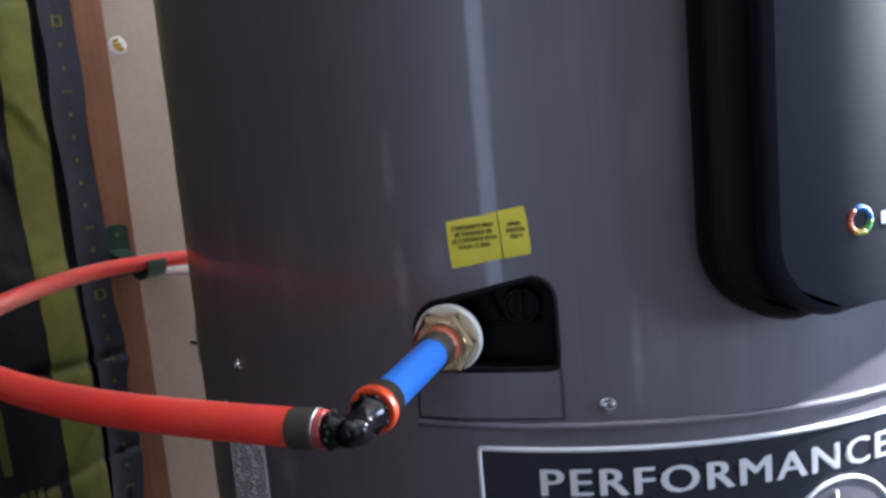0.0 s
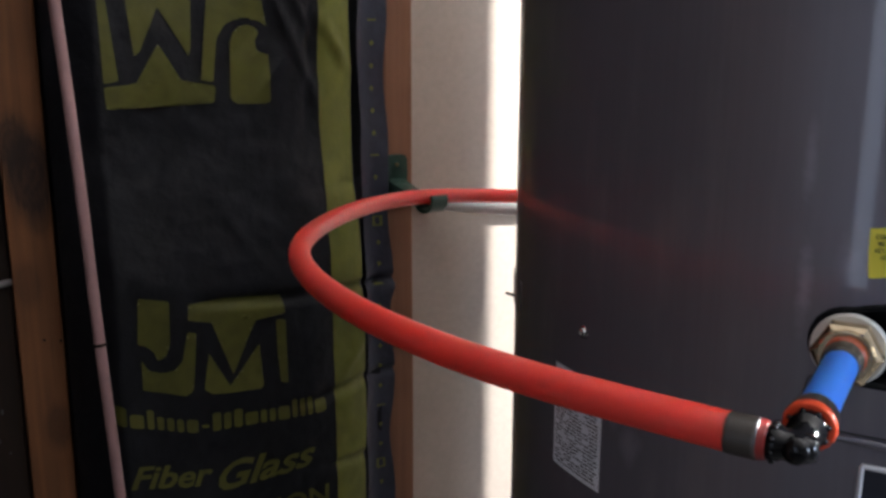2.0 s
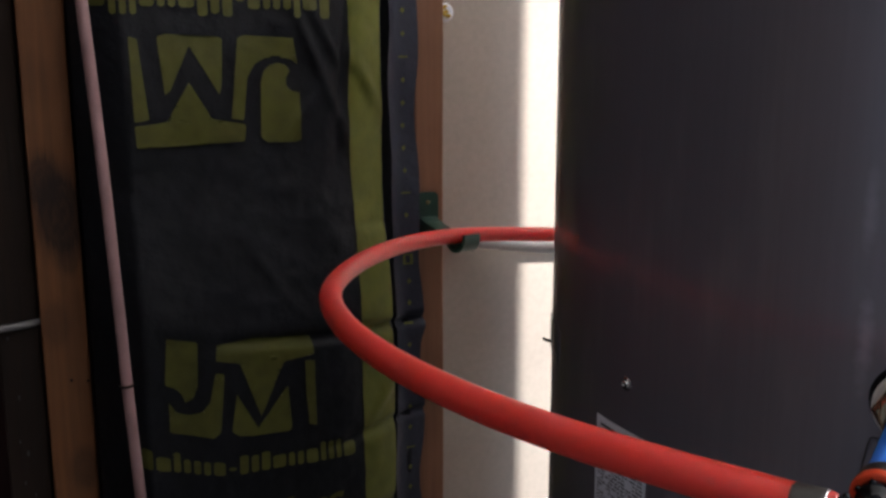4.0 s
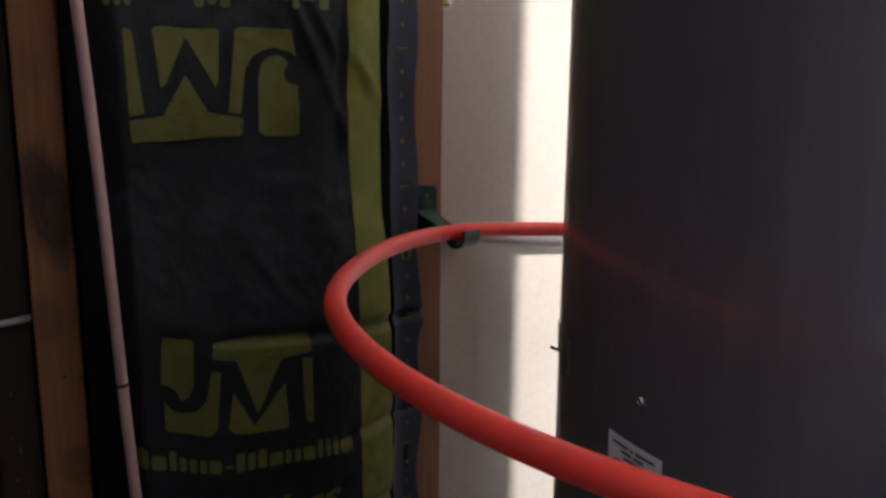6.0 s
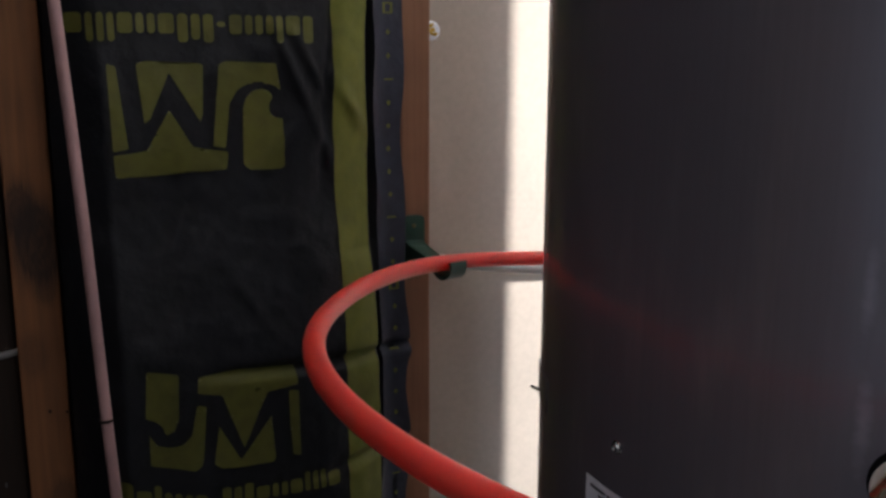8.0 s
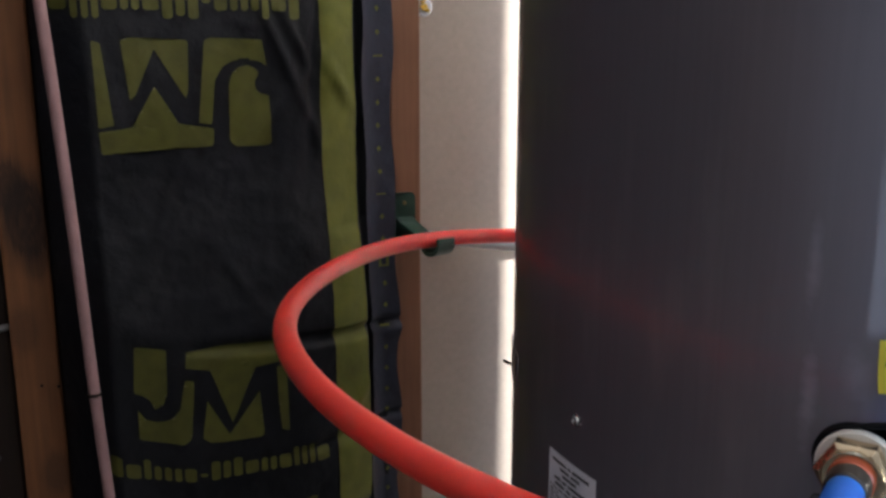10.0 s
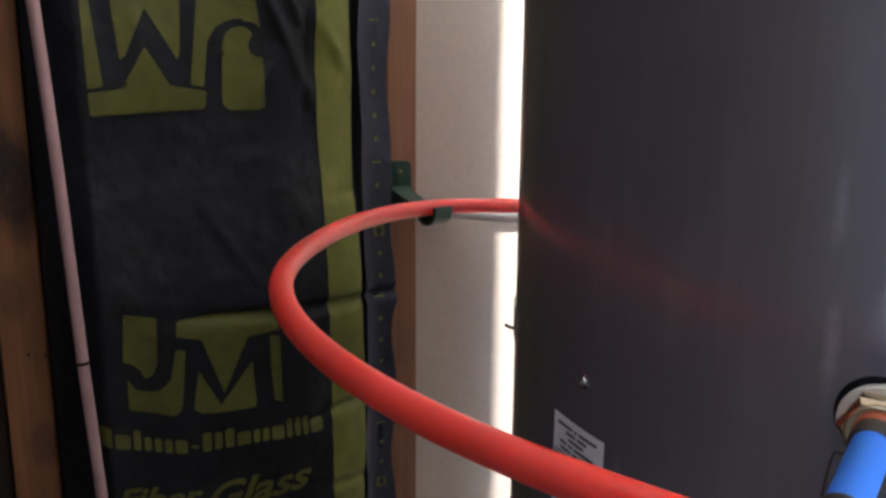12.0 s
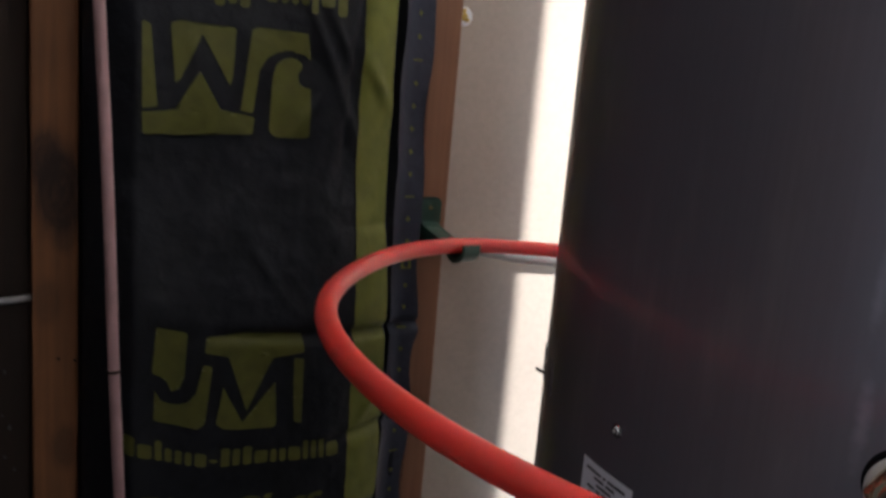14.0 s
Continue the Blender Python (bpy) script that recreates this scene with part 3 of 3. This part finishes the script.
            if skip and skip((degs[i] + degs[i + 1]) / 2, (zs[j] + zs[j + 1]) / 2):
                continue
            bm.faces.new((vert(i, j), vert(i + 1, j), vert(i + 1, j + 1), vert(i, j + 1)))
    return bm


degs = [-155 + 0.25 * k for k in range(84)] + [-134 + 2.0 * k for k in range(170)]
degs = [d for d in degs if d < 205] + [205]
zs = [SEAM - 0.004, 1.165, 1.176] + [1.177 + 0.0012 * k for k in range(44)] + [1.235, 1.30, 1.42, 1.52, 1.56]
up = shell(degs, zs, R, lambda d, z: inside(d, z, niche))

bmesh.ops.remove_doubles(up, verts=up.verts, dist=1e-5)
under(part("upper_jacket", up, "jacket", smooth=True), heater)
low = shell([-180 + 2 * k for k in range(181)], [0.03, 0.3, 0.6, 0.9, SEAM - 0.004], R)
bmesh.ops.remove_doubles(low, verts=low.verts, dist=1e-5)
under(part("lower_jacket", low, "jacket", smooth=True), heater)
ring = bmesh.new()
prof = [(-0.0022, R - 0.001), (-0.0018, R + 0.0014), (-0.0008, R + 0.0022), (0.0008, R + 0.0022), (0.0018, R + 0.0014), (0.0022, R - 0.001)]
cols = [[ring.verts.new(lean(polar(-151 + 1.0 * k, SEAM + h - 0.0005, r))) for h, r in prof] for k in range(112)]
for a, b in zip(cols, cols[1:]):
    for k in range(len(prof) - 1):
        ring.faces.new((a[k], a[k + 1], b[k + 1], b[k]))
under(part("seam_band", ring, "jacket", label="bright rolled edge above the badge", smooth=True), heater)
under(part("base_ring", lathe([(0, R - 0.01), (0.0, R + 0.004), (0.03, R + 0.004), (0.034, R - 0.003)], (CX, CY, 0), (0, 0, 1), 96), "plastic", smooth=True), heater)
under(part("top_shroud", lathe([(0, R - 0.01), (0, R + 0.001), (0.01, R + 0.001), (0.03, R + 0.001), (0.05, R - 0.01), (0.055, R - 0.06)], (CX, CY, 1.56), (0, 0, 1), 96), "plastic", smooth=True), heater)


def patch(loop, r, rows=0.006, cols=2.0, mat="plastic", name="plate", label="", parent=None, thick=0.0):
    """A thin curved plate on the tank; its outline is in degrees and metres of height."""
    bm = scan([loop], lambda d, z: polar(d, z, r), rows, cols)
    if thick:
        n = len(loop)
        a, b = [bm.verts.new(polar(*p, r)) for p in loop], [bm.verts.new(polar(*p, r - thick)) for p in loop]
        for k in range(n):
            bm.faces.new((a[k], a[(k + 1) % n], b[(k + 1) % n], b[k]))
    return under(part(name, bm, mat, label=label, smooth=not thick), parent or heater)


def strip(line, width, r, mat, name, closed=True, label="", parent=None):
    fine = []
    for k, (d, z) in enumerate(line):
        fine.append((d, z))
        if k + 1 < len(line) or closed:
            e, y = line[(k + 1) % len(line)]
            n = int(abs(e - d) // 1.5)
            fine += [(d + (e - d) * j / (n + 1), z + (y - z) * j / (n + 1)) for j in range(1, n + 1)]
    line = fine
    return under(part(name, tube([polar(d, z, r) for d, z in line], width, 8, closed=closed), mat, label=label, smooth=True), parent or heater)


# niche with its plug
patch([(d, z) for d, z in niche], R - 0.013, mat="plastic", name="niche_back")
bm = bmesh.new()
a, b = [bm.verts.new(polar(d, z, R)) for d, z in niche], [bm.verts.new(polar(d, z, R - 0.013)) for d, z in niche]
for k in range(len(niche)):
    bm.faces.new((a[k], a[(k + 1) % len(niche)], b[(k + 1) % len(niche)], b[k]))
under(part("niche_side", bm, "plastic"), heater)
strip(niche, 0.0016, R + 0.0002, "plastic", "niche_rim")
pd, pz = -139.6, 1.2105
out = (polar(pd, pz, 1.0) - polar(pd, pz, 0.0)).normalized()
plug = under(part("drain_plug", lathe([(0, 0.0098), (0.004, 0.0098), (0.006, 0.009), (0.006, 0.0076), (0.0045, 0.0070), (0.0045, 0.0)], polar(pd, pz, R - 0.013), out, 36), "plastic", label="black slotted plastic plug"), heater)
side = Vector((-out.y, out.x, 0))
bm = box(-0.0012, 0.0012, -0.0085, 0.0085, 0, 0.0025, 0.0004)
bm.transform(Matrix.Translation(polar(pd, pz, R - 0.0085)) @ Matrix(((side.x, 0, out.x), (side.y, 0, out.y), (0, 1, 0))).to_4x4())
under(part("plug_slot", bm, "plastic"), heater)
strip([(-145.5, 1.2005), (-143.5, 1.2000), (-141.8, 1.2010), (-140, 1.2012), (-137.5, 1.2030)], 0.0011, R - 0.0115, "plastic", "niche_rib", closed=False)
strip([(-143.0, 1.2225), (-142.6, 1.212), (-141.8, 1.2045)], 0.0010, R - 0.0118, "plastic", "niche_rib", closed=False)

# cover plate below the niche
plate = round_poly([(-150.8, 1.1545), (-136.1, 1.1545), (-136.1, 1.1785), (-150.2, 1.1785)], 0.6)
patch(plate, R + 0.0016, mat="jacket", name="cover_plate", thick=0.0016)
# thin dark strip stands in for the shaded edge of the plate
strip(round_poly([(-151.1, 1.1535), (-135.85, 1.1535), (-135.85, 1.1790), (-150.5, 1.1790)], 0.7), 0.00045, R + 0.0002, "collar", "plate_groove", label="dark strip round the cover plate")


def lathe_screw(deg, z, mat="steel", r=R):
    o = (polar(deg, z, 1.0) - polar(deg, z, 0.0)).normalized()
    s = lathe([(-0.001, 0.0042), (0.0006, 0.0042), (0.0010, 0.0031), (0.0024, 0.0027), (0.0028, 0.0014), (0.0021, 0.0009)], polar(deg, z, r), o, 18)
    return under(part("screw", s, mat, label="small bright zinc screw"), heater)


lathe_screw(-131.6, 1.1595)
lathe_screw(-179.1, 1.1668)

# bent wire end at the tank's far side
o = (polar(153, 1.0, 1.0) - polar(153, 1.0, 0.0)).normalized()
under(part("wire_end", tube(spline([polar(156, 1.1555, R - 0.004), polar(154.5, 1.1540, R + 0.001), polar(153.5, 1.1532, R + 0.004), polar(152.5, 1.1530, R + 0.0065)], 6), 0.0012, 8), "plastic", smooth=True), heater)
patch(round_poly([(150, 1.147), (160, 1.147), (160, 1.170), (150, 1.170)], 1.2), R + 0.0012, mat="jacket", name="edge_clip", thick=0.003)

# badge with framed word
patch(round_poly([(-144.9, 1.1005), (-105.0, 1.0600), (-66.0, 1.1005), (-66.0, 1.1388), (-144.9, 1.1388)], 1.0), R + 0.0010, mat="navy", name="badge", label="dark navy badge with silver lettering")
patch(round_poly([(-144.9, 1.0985), (-105.0, 1.0350), (-105.0, 1.0600), (-144.9, 1.1012)], 0.3), R + 0.0014, mat="redprint", name="badge_stripe", label="red lower corner of the badge")
strip(round_poly([(-144.8, 1.1022), (-105.0, 1.0615), (-66.0, 1.1022), (-66.0, 1.1382), (-144.8, 1.1382)], 0.9), 0.0015, R + 0.0004, "silver", "badge_frame", label="silver frame line")
bm = letters("PERFORMANCE", 0.0205, 38.0, lambda u, v: polar(-138.75 + u, 1.1140 + v, R + 0.0018), spacing=1.14)
bm = letters("PERFORMANCE", 0.0205, 38.0, lambda u, v: polar(-138.50 + u, 1.1144 + v, R + 0.0020), spacing=1.14, bm=bm)
groups, seen = [], set()
for v in bm.verts:
    if v in seen:
        continue
    todo, isle = [v], []
    seen.add(v)
    while todo:
        a = todo.pop()
        isle.append(a)
        for e in a.link_edges:
            o = e.other_vert(a)
            if o not in seen:
                seen.add(o)
                todo.append(o)
    mid = sum((math.degrees(math.atan2(a.co.y - CY, a.co.x - CX)) for a in isle)) / len(isle)
    groups.append((mid, isle))
groups.sort(key=lambda g: g[0])
merged = []
for mid, isle in groups:
    if merged and mid - merged[-1][0] < 1.0:
        merged[-1][1].extend(isle)
    else:
        merged.append((mid, list(isle)))
for mid, isle in merged:
    one, m = bmesh.new(), {}
    for a in isle:
        m[a] = one.verts.new(a.co)
    for f in {f for a in isle for f in a.link_faces}:
        one.faces.new([m[a] for a in f.verts])
    under(part("badge_letter", one, "silver"), heater)
bm.free()
patch([(-107.3 + 7.3 * math.cos(a), 1.0707 + 0.0370 * math.sin(a)) for a in (2 * math.pi * k / 48 for k in range(48))], R + 0.0020, mat="jacket", name="badge_disc")
strip([(-107.3 + 7.4 * math.cos(a), 1.0707 + 0.0376 * math.sin(a)) for a in (2 * math.pi * k / 48 for k in range(48))], 0.0012, R + 0.0018, "silver", "badge_circle")
strip([(-111.2 + 2.4 * math.cos(a), 1.0730 + 0.0130 * math.sin(a)) for a in (2 * math.pi * k / 32 for k in range(32))], 0.0012, R + 0.0020, "silver", "badge_circle")
strip([(-108.1, 1.040), (-108.1, 1.1020)], 0.0013, R + 0.0020, "silver", "badge_circle", closed=False)
for ob in heater.children:
    if ob.name.startswith("badge"):
        for v in ob.data.vertices:
            v.co = lean(v.co)

# yellow notice
yl = [(-146.3, 1.2590), (-146.05, 1.2322), (-137.9, 1.2357), (-138.25, 1.2618)]
label_y = patch(round_poly(yl, 0.25, 3), R + 0.0005, mat="yellow", name="notice_label", label="yellow printed notice label")


def on_label(u, v, r=R + 0.0009):
    """u from 0 to 1 along, v from 0 at its foot to 1."""
    d = (1 - v) * (yl[1][0] + (yl[2][0] - yl[1][0]) * u) + v * (yl[0][0] + (yl[3][0] - yl[0][0]) * u)
    z = (1 - v) * (yl[1][1] + (yl[2][1] - yl[1][1]) * u) + v * (yl[0][1] + (yl[3][1] - yl[0][1]) * u)
    return polar(d, z, r)


for text, u0, w, v in (("CONDENSATE MUST", 0.07, 0.52, 0.70), ("BE DRAINED IN", 0.10, 0.46, 0.58), ("ACCORDANCE WITH", 0.06, 0.55, 0.46), ("LOCAL CODES.", 0.13, 0.40, 0.34), ("HAND", 0.76, 0.15, 0.66), ("TIGHTEN", 0.73, 0.22, 0.54), ("ONLY!", 0.77, 0.15, 0.42)):
    bm = letters(text, 0.12, w, lambda a, c: on_label(u0 + a, v + c * 0.95), spacing=1.1)
    bm = letters(text, 0.12, w, lambda a, c: on_label(u0 + a + 0.006, v + c * 0.95, R + 0.0010), spacing=1.1, bm=bm)
    under(part("notice_line", bm, "black_ink"), heater)
bm = scan([[(0.652, 0.04), (0.662, 0.04), (0.662, 0.96), (0.652, 0.96)], [(0.78, 0.09), (0.95, 0.09), (0.95, 0.15), (0.78, 0.15)]], on_label, 0.1, 0.1)
under(part("notice_rule", bm, "black_ink"), heater)

# white data label
wl = round_poly([(174.8, 1.0690), (185.0, 1.0690), (185.0, 1.1385), (174.8, 1.1385)], 0.25, 3)
patch(wl, R + 0.0006, mat="white_label", name="data_label", label="white data label with small grey print")
rows_bm = bmesh.new()
z = 1.1345
for words in ((3.2, 0.5, 3.4), (2.0, 1.8), (3.0,), (1.5, 0.9, 3.6), (2.2, 1.0, 2.4)):
    d = 179.9 - (sum(words) + 0.4 * (len(words) - 1)) / 2
    for w in words:
        scan([[(d, z), (d + w, z), (d + w, z - 0.0019), (d, z - 0.0019)]], lambda a, c: polar(a, c, R + 0.0011), 0.004, 3, rows_bm)
        d += w + 0.4
    z -= 0.0036
while z > 1.0715:
    d = 175.5
    while d < 184.2:
        w = random.uniform(0.3, 1.3)
        if random.random() < 0.86:
            scan([[(d, z), (min(d + w, 184.5), z), (min(d + w, 184.5), z - 0.0011), (d, z - 0.0011)]], lambda a, c: polar(a, c, R + 0.0011), 0.004, 3, rows_bm)
        d += w + 0.25
    z -= 0.0024
under(part("data_print", rows_bm, "grey_ink"), heater)

# control box
def layer(d0, d1, z0, z1, r0, r1, rad, mat, name, label="", soft=0.004):
    outline = []
    for k, (cd, cz) in enumerate(((d1, z1), (d0, z1), (d0, z0), (d1, z0))):
        sx, sz = (1 if cd == d1 else -1), (1 if cz == z1 else -1)
        rd = rad / R * 57.3
        for s in range(9):
            a = radians(90 * k + 90 * s / 8)
            outline.append((cd - sx * rd + rd * math.cos(a), cz - sz * rad + rad * math.sin(a)))
    mid = ((d0 + d1) / 2, (z0 + z1) / 2)
    bm = bmesh.new()
    rings = []
    for r, inset in ((r0, 0.0), (r1 - soft, 0.0), (r1 - soft * 0.3, soft * 0.35), (r1, soft)):
        rings.append([bm.verts.new(polar(d + (mid[0] - d) * inset / 0.09, z + (mid[1] - z) * inset / 0.11, r)) for d, z in outline])
    n = len(outline)
    for p, q in zip(rings, rings[1:]):
        for k in range(n):
            bm.faces.new((p[k], p[(k + 1) % n], q[(k + 1) % n], q[k]))
    top = [(d + (mid[0] - d) * soft / 0.09, z + (mid[1] - z) * soft / 0.11) for d, z in outline]
    scan([top], lambda d, z: polar(d, z, r1), 0.01, 3, bm)
    for v in bm.verts:
        v.co = lean(v.co)
    return under(part(name, bm, mat, label=label, smooth=True), heater)


layer(-122.2, -62.0, 1.2010, 1.46, R - 0.002, R + 0.020, 0.040, "plastic", "control_housing", "black control box housing")
layer(-118.2, -66.0, 1.2040, 1.452, R + 0.018, R + 0.031, 0.032, "panel", "control_panel", "dark grey control panel front")
cols = ((0.04, 0.16, 0.45), (0.03, 0.14, 0.40), (0.42, 0.10, 0.08), (0.45, 0.13, 0.03), (0.40, 0.34, 0.03), (0.08, 0.30, 0.06))
ld, lz = -109.6, 1.2437
for k, c in enumerate(cols):
    M["mark%d" % k] = material("emblem_colour", c, 0.4, grain=80, spread=0.05)
    arc = [(ld + 1.05 * math.cos(a), lz + 0.0058 * math.sin(a)) for a in (radians(60 * k + 12 * s) for s in range(6))]
    strip(arc, 0.0017, R + 0.0306, "mark%d" % k, "emblem_arc", closed=False)
for k, w in enumerate((0.55, 0.5, 0.5, 0.55, 0.5, 0.45)):
    bm = scan([[(ld + 2.1 + k * 0.8, lz - 0.003), (ld + 2.1 + k * 0.8 + w, lz - 0.003), (ld + 2.1 + k * 0.8 + w, lz + 0.003), (ld + 2.1 + k * 0.8, lz + 0.003)]], lambda d, z: polar(d, z, R + 0.0318), 0.01, 2)
    under(part("emblem_bar", bm, "white_label"), heater)

# ---- outlet and elbow ----
N0 = polar(-147.0, 1.1965, R - 0.002)
CORNER = Vector((0.2113, -0.7935, 1.1908))
AX = (CORNER - N0).normalized()
DR = Vector((AX.y, -AX.x, 0)).normalized()
nutset = thing("drain_fitting", "brass hex nut with a white washer on the drain outlet", "pipe fitting", at=N0)
under(part("spigot", lathe([(-0.013, 0.013), (0.001, 0.013)], N0, AX, 32), "plastic"), nutset)
under(part("washer", lathe([(0.0, 0.0168), (0.0008, 0.0178), (0.0036, 0.0178), (0.0044, 0.0170), (0.0044, 0.010)], N0, AX, 44), "washer", label="white nylon washer", smooth=False), nutset)
under(part("hex_nut", lathe([(0.0044, 0.0146), (0.0054, 0.0166), (0.0118, 0.0166), (0.0136, 0.0140), (0.0136, 0.009)], N0, AX, 6), "brass", label="brass hex nut"), nutset)
under(part("nut_face", lathe([(0.0118, 0.0132), (0.0142, 0.0130), (0.0146, 0.0120), (0.0146, 0.009)], N0, AX, 36), "brass"), nutset)
under(part("collet_ring", lathe([(0.0135, 0.0097), (0.0170, 0.0098), (0.0185, 0.0088)], N0, AX, 32), "burnt_orange", label="orange release ring", smooth=False), nutset)
under(part("collar", lathe([(0.0185, 0.0094), (0.027, 0.0092), (0.028, 0.0082)], N0, AX, 32), "collar", label="dark clear collar"), nutset)

blue = thing("blue_pipe", "short bright blue plastic pipe between nut and elbow", "pipe", at=N0 + AX * 0.05)
under(part("pipe_body", lathe([(0.022, 0.0079), (0.0225, 0.00795), (0.090, 0.00795), (0.0905, 0.0079)], N0, AX, 36), "pex_blue", smooth=True), blue)

elbow = thing("pipe_elbow", "glossy black push-fit elbow with orange rings", "pipe fitting", at=CORNER)


def arm(d, segs):
    for name, mat, prof, label in segs:
        under(part(name, lathe(prof, CORNER, d, 36), mat, label=label, smooth=False), elbow)


def elbow_leg(d, length, lug):
    """One leg of the elbow: ribbed body with small lugs round its mouth."""
    prof = [(-0.0074, 0.0015), (-0.0068, 0.0045), (-0.0035, 0.0058), (0.0, 0.0063), (length - 0.006, 0.0063), (length - 0.005, lug - 0.0006), (length, lug - 0.0006), (length + 0.0006, 0.006)]
    leg = under(part("elbow_leg", lathe(prof, CORNER, d, 36), "fitting", smooth=True), elbow)
    q = d.cross(Vector((0, 0, 1))).normalized()
    w = q.cross(d)
    for k in range(8):
        a = 2 * math.pi * k / 8 + 0.3
        bm = bmesh.new()
        m = Matrix.Translation(CORNER + d * (length - 0.0026) + (q * math.cos(a) + w * math.sin(a)) * (lug - 0.0006))
        bmesh.ops.create_uvsphere(bm, u_segments=10, v_segments=6, radius=0.0014, matrix=m)
        part("lug", bm, "fitting", leg, smooth=True)
    return leg


elbow_leg(-AX, 0.0195, 0.0084)
elbow_leg(DR, 0.0115, 0.0078)
arm(-AX, [("release_ring", "orange", [(0.0190, 0.0095), (0.0194, 0.0103), (0.0215, 0.0107), (0.0235, 0.0104)], "orange release ring"), ("collar", "collar", [(0.0230, 0.0103), (0.0320, 0.0097), (0.0340, 0.0082)], "smoky clear collar")])
arm(DR, [("release_ring", "dark_red", [(0.0110, 0.0070), (0.0115, 0.0077), (0.0140, 0.0082), (0.0148, 0.0078)], "dark red release ring"), ("clip_ring", "dull_steel", [(0.0142, 0.0080), (0.0146, 0.0086), (0.0158, 0.0086), (0.0162, 0.0080)], "thin steel clip ring"), ("collar", "collar", [(0.0158, 0.0085), (0.0258, 0.0084), (0.0268, 0.0081)], "smoky clear collar")])

# ---- red pipe loop ----
P0 = CORNER + DR * 0.020
RED = [P0, (0.1541, -0.6865, 1.1907), (0.1277, -0.5926, 1.1907), (0.1209, -0.4958, 1.1904), (0.1355, -0.3996, 1.1885), (0.1716, -0.3081, 1.1827), (0.225, -0.2242, 1.1789), (0.2945, -0.154, 1.1772), (0.3807, -0.103, 1.1715), (0.4827, -0.0729, 1.1591), (0.62, -0.055, 1.144), (0.90, -0.055, 1.13)]
red = thing("red_pipe", "red plastic water pipe bent in a wide loop behind the tank", "pipe", at=P0)
under(part("pipe_body", tube(spline(RED, 20), 0.0082, 28), "pex_red", smooth=True), red)

white = thing("white_pipe", "white plastic pipe behind the tank below the red one", "pipe", at=(0.6, 0.0, 1.12))
under(part("pipe_body", tube(spline([(0.450, 0.088, 1.128), (0.470, 0.075, 1.128), (0.50, 0.045, 1.126), (0.55, 0.015, 1.122), (0.65, 0.0, 1.118), (0.95, 0.0, 1.11)], 12), 0.0079, 20), "pex_white", smooth=True), white)

# ---- green hanger on the stud ----
hang = thing("pipe_hanger", "dark green plastic pipe hanger screwed to the stud", "pipe hanger", at=(0.384, -0.002, 1.16))
outline = round_poly([(0.3718, 1.144), (0.3980, 1.144), (0.3980, 1.205), (0.3718, 1.205)], 0.008, 6)
bm = bmesh.new()
f, b = [bm.verts.new((x, -0.0045, z)) for x, z in outline], [bm.verts.new((x, -0.0002, z)) for x, z in outline]
bm.faces.new(f)
bm.faces.new(b)
for k in range(len(outline)):
    bm.faces.new((f[k], f[(k + 1) % len(outline)], b[(k + 1) % len(outline)], b[k]))
under(part("back_plate", bm, "green"), hang)
arm_bm = bmesh.new()
prof = [(-0.003, 1.177), (-0.012, 1.172), (-0.06, 1.166), (-0.097, 1.162), (-0.097, 1.153), (-0.05, 1.156), (-0.012, 1.152), (-0.003, 1.148)]
a, b = [arm_bm.verts.new((0.3735 + max(0, -y - 0.01) * 0.05, y, z)) for y, z in prof], [arm_bm.verts.new((0.3955 - max(0, -y - 0.01) * 0.02, y, z)) for y, z in prof]
arm_bm.faces.new(a)
arm_bm.faces.new(b)
for k in range(len(prof)):
    arm_bm.faces.new((a[k], a[(k + 1) % len(prof)], b[(k + 1) % len(prof)], b[k]))
bmesh.ops.bevel(arm_bm, geom=arm_bm.edges[:], offset=0.0012, segments=2, affect="EDGES")
under(part("arm", arm_bm, "green"), hang)
hook = bmesh.new()
hc = Vector((0.3806, -0.1087, 1.1668))
ht = Vector((0.92, 0.38, -0.05)).normalized()
hq = ht.cross(Vector((0, 0, 1))).normalized()
hu = hq.cross(ht)
rings = []
for k in range(15):
    a = radians(150 + 238 * k / 14)
    e = hq * math.cos(a) + hu * math.sin(a)
    rings.append([hook.verts.new(hc + e * r + ht * s) for r, s in ((0.0104, -0.0125), (0.0142, -0.0125), (0.0142, 0.0125), (0.0104, 0.0125))])
for p, q in zip(rings, rings[1:]):
    for k in range(4):
        hook.faces.new((p[k], p[(k + 1) % 4], q[(k + 1) % 4], q[k]))
hook.faces.new(rings[0])
hook.faces.new(rings[-1])
under(part("hook", hook, "green"), hang)
under(part("screw", lathe([(0.004, 0.0026), (0.0050, 0.0026), (0.0058, 0.0014)], (0.3845, 0.0, 1.193), (0, -1, 0), 14), "dull_brass", label="small dull brass screw"), hang)

# ---- small pieces go under the part they sit on ----
OWNERS = {"notice_line": "notice_label", "notice_rule": "notice_label", "data_print": "data_label", "badge_letter": "badge", "badge_frame": "badge", "badge_circle": "badge", "badge_stripe": "badge", "badge_disc": "badge", "emblem_arc": "control_panel", "emblem_bar": "control_panel", "plug_slot": "drain_plug", "niche_rib": "niche_back", "printed_mark": "flange", "printed_shape": "paper_face", "printed_bar": "paper_face", "printed_stripe": "paper_face", "printed_script": "paper_face", "printed_word": "paper_face"}
for owner in (heater, batt):
    named = {ob.name: ob for ob in owner.children}
    for ob in list(owner.children):
        base = OWNERS.get(ob.name.split(".")[0])
        if base in named:
            ob.parent = named[base]
            ob.matrix_parent_inverse = Matrix.Identity(4)
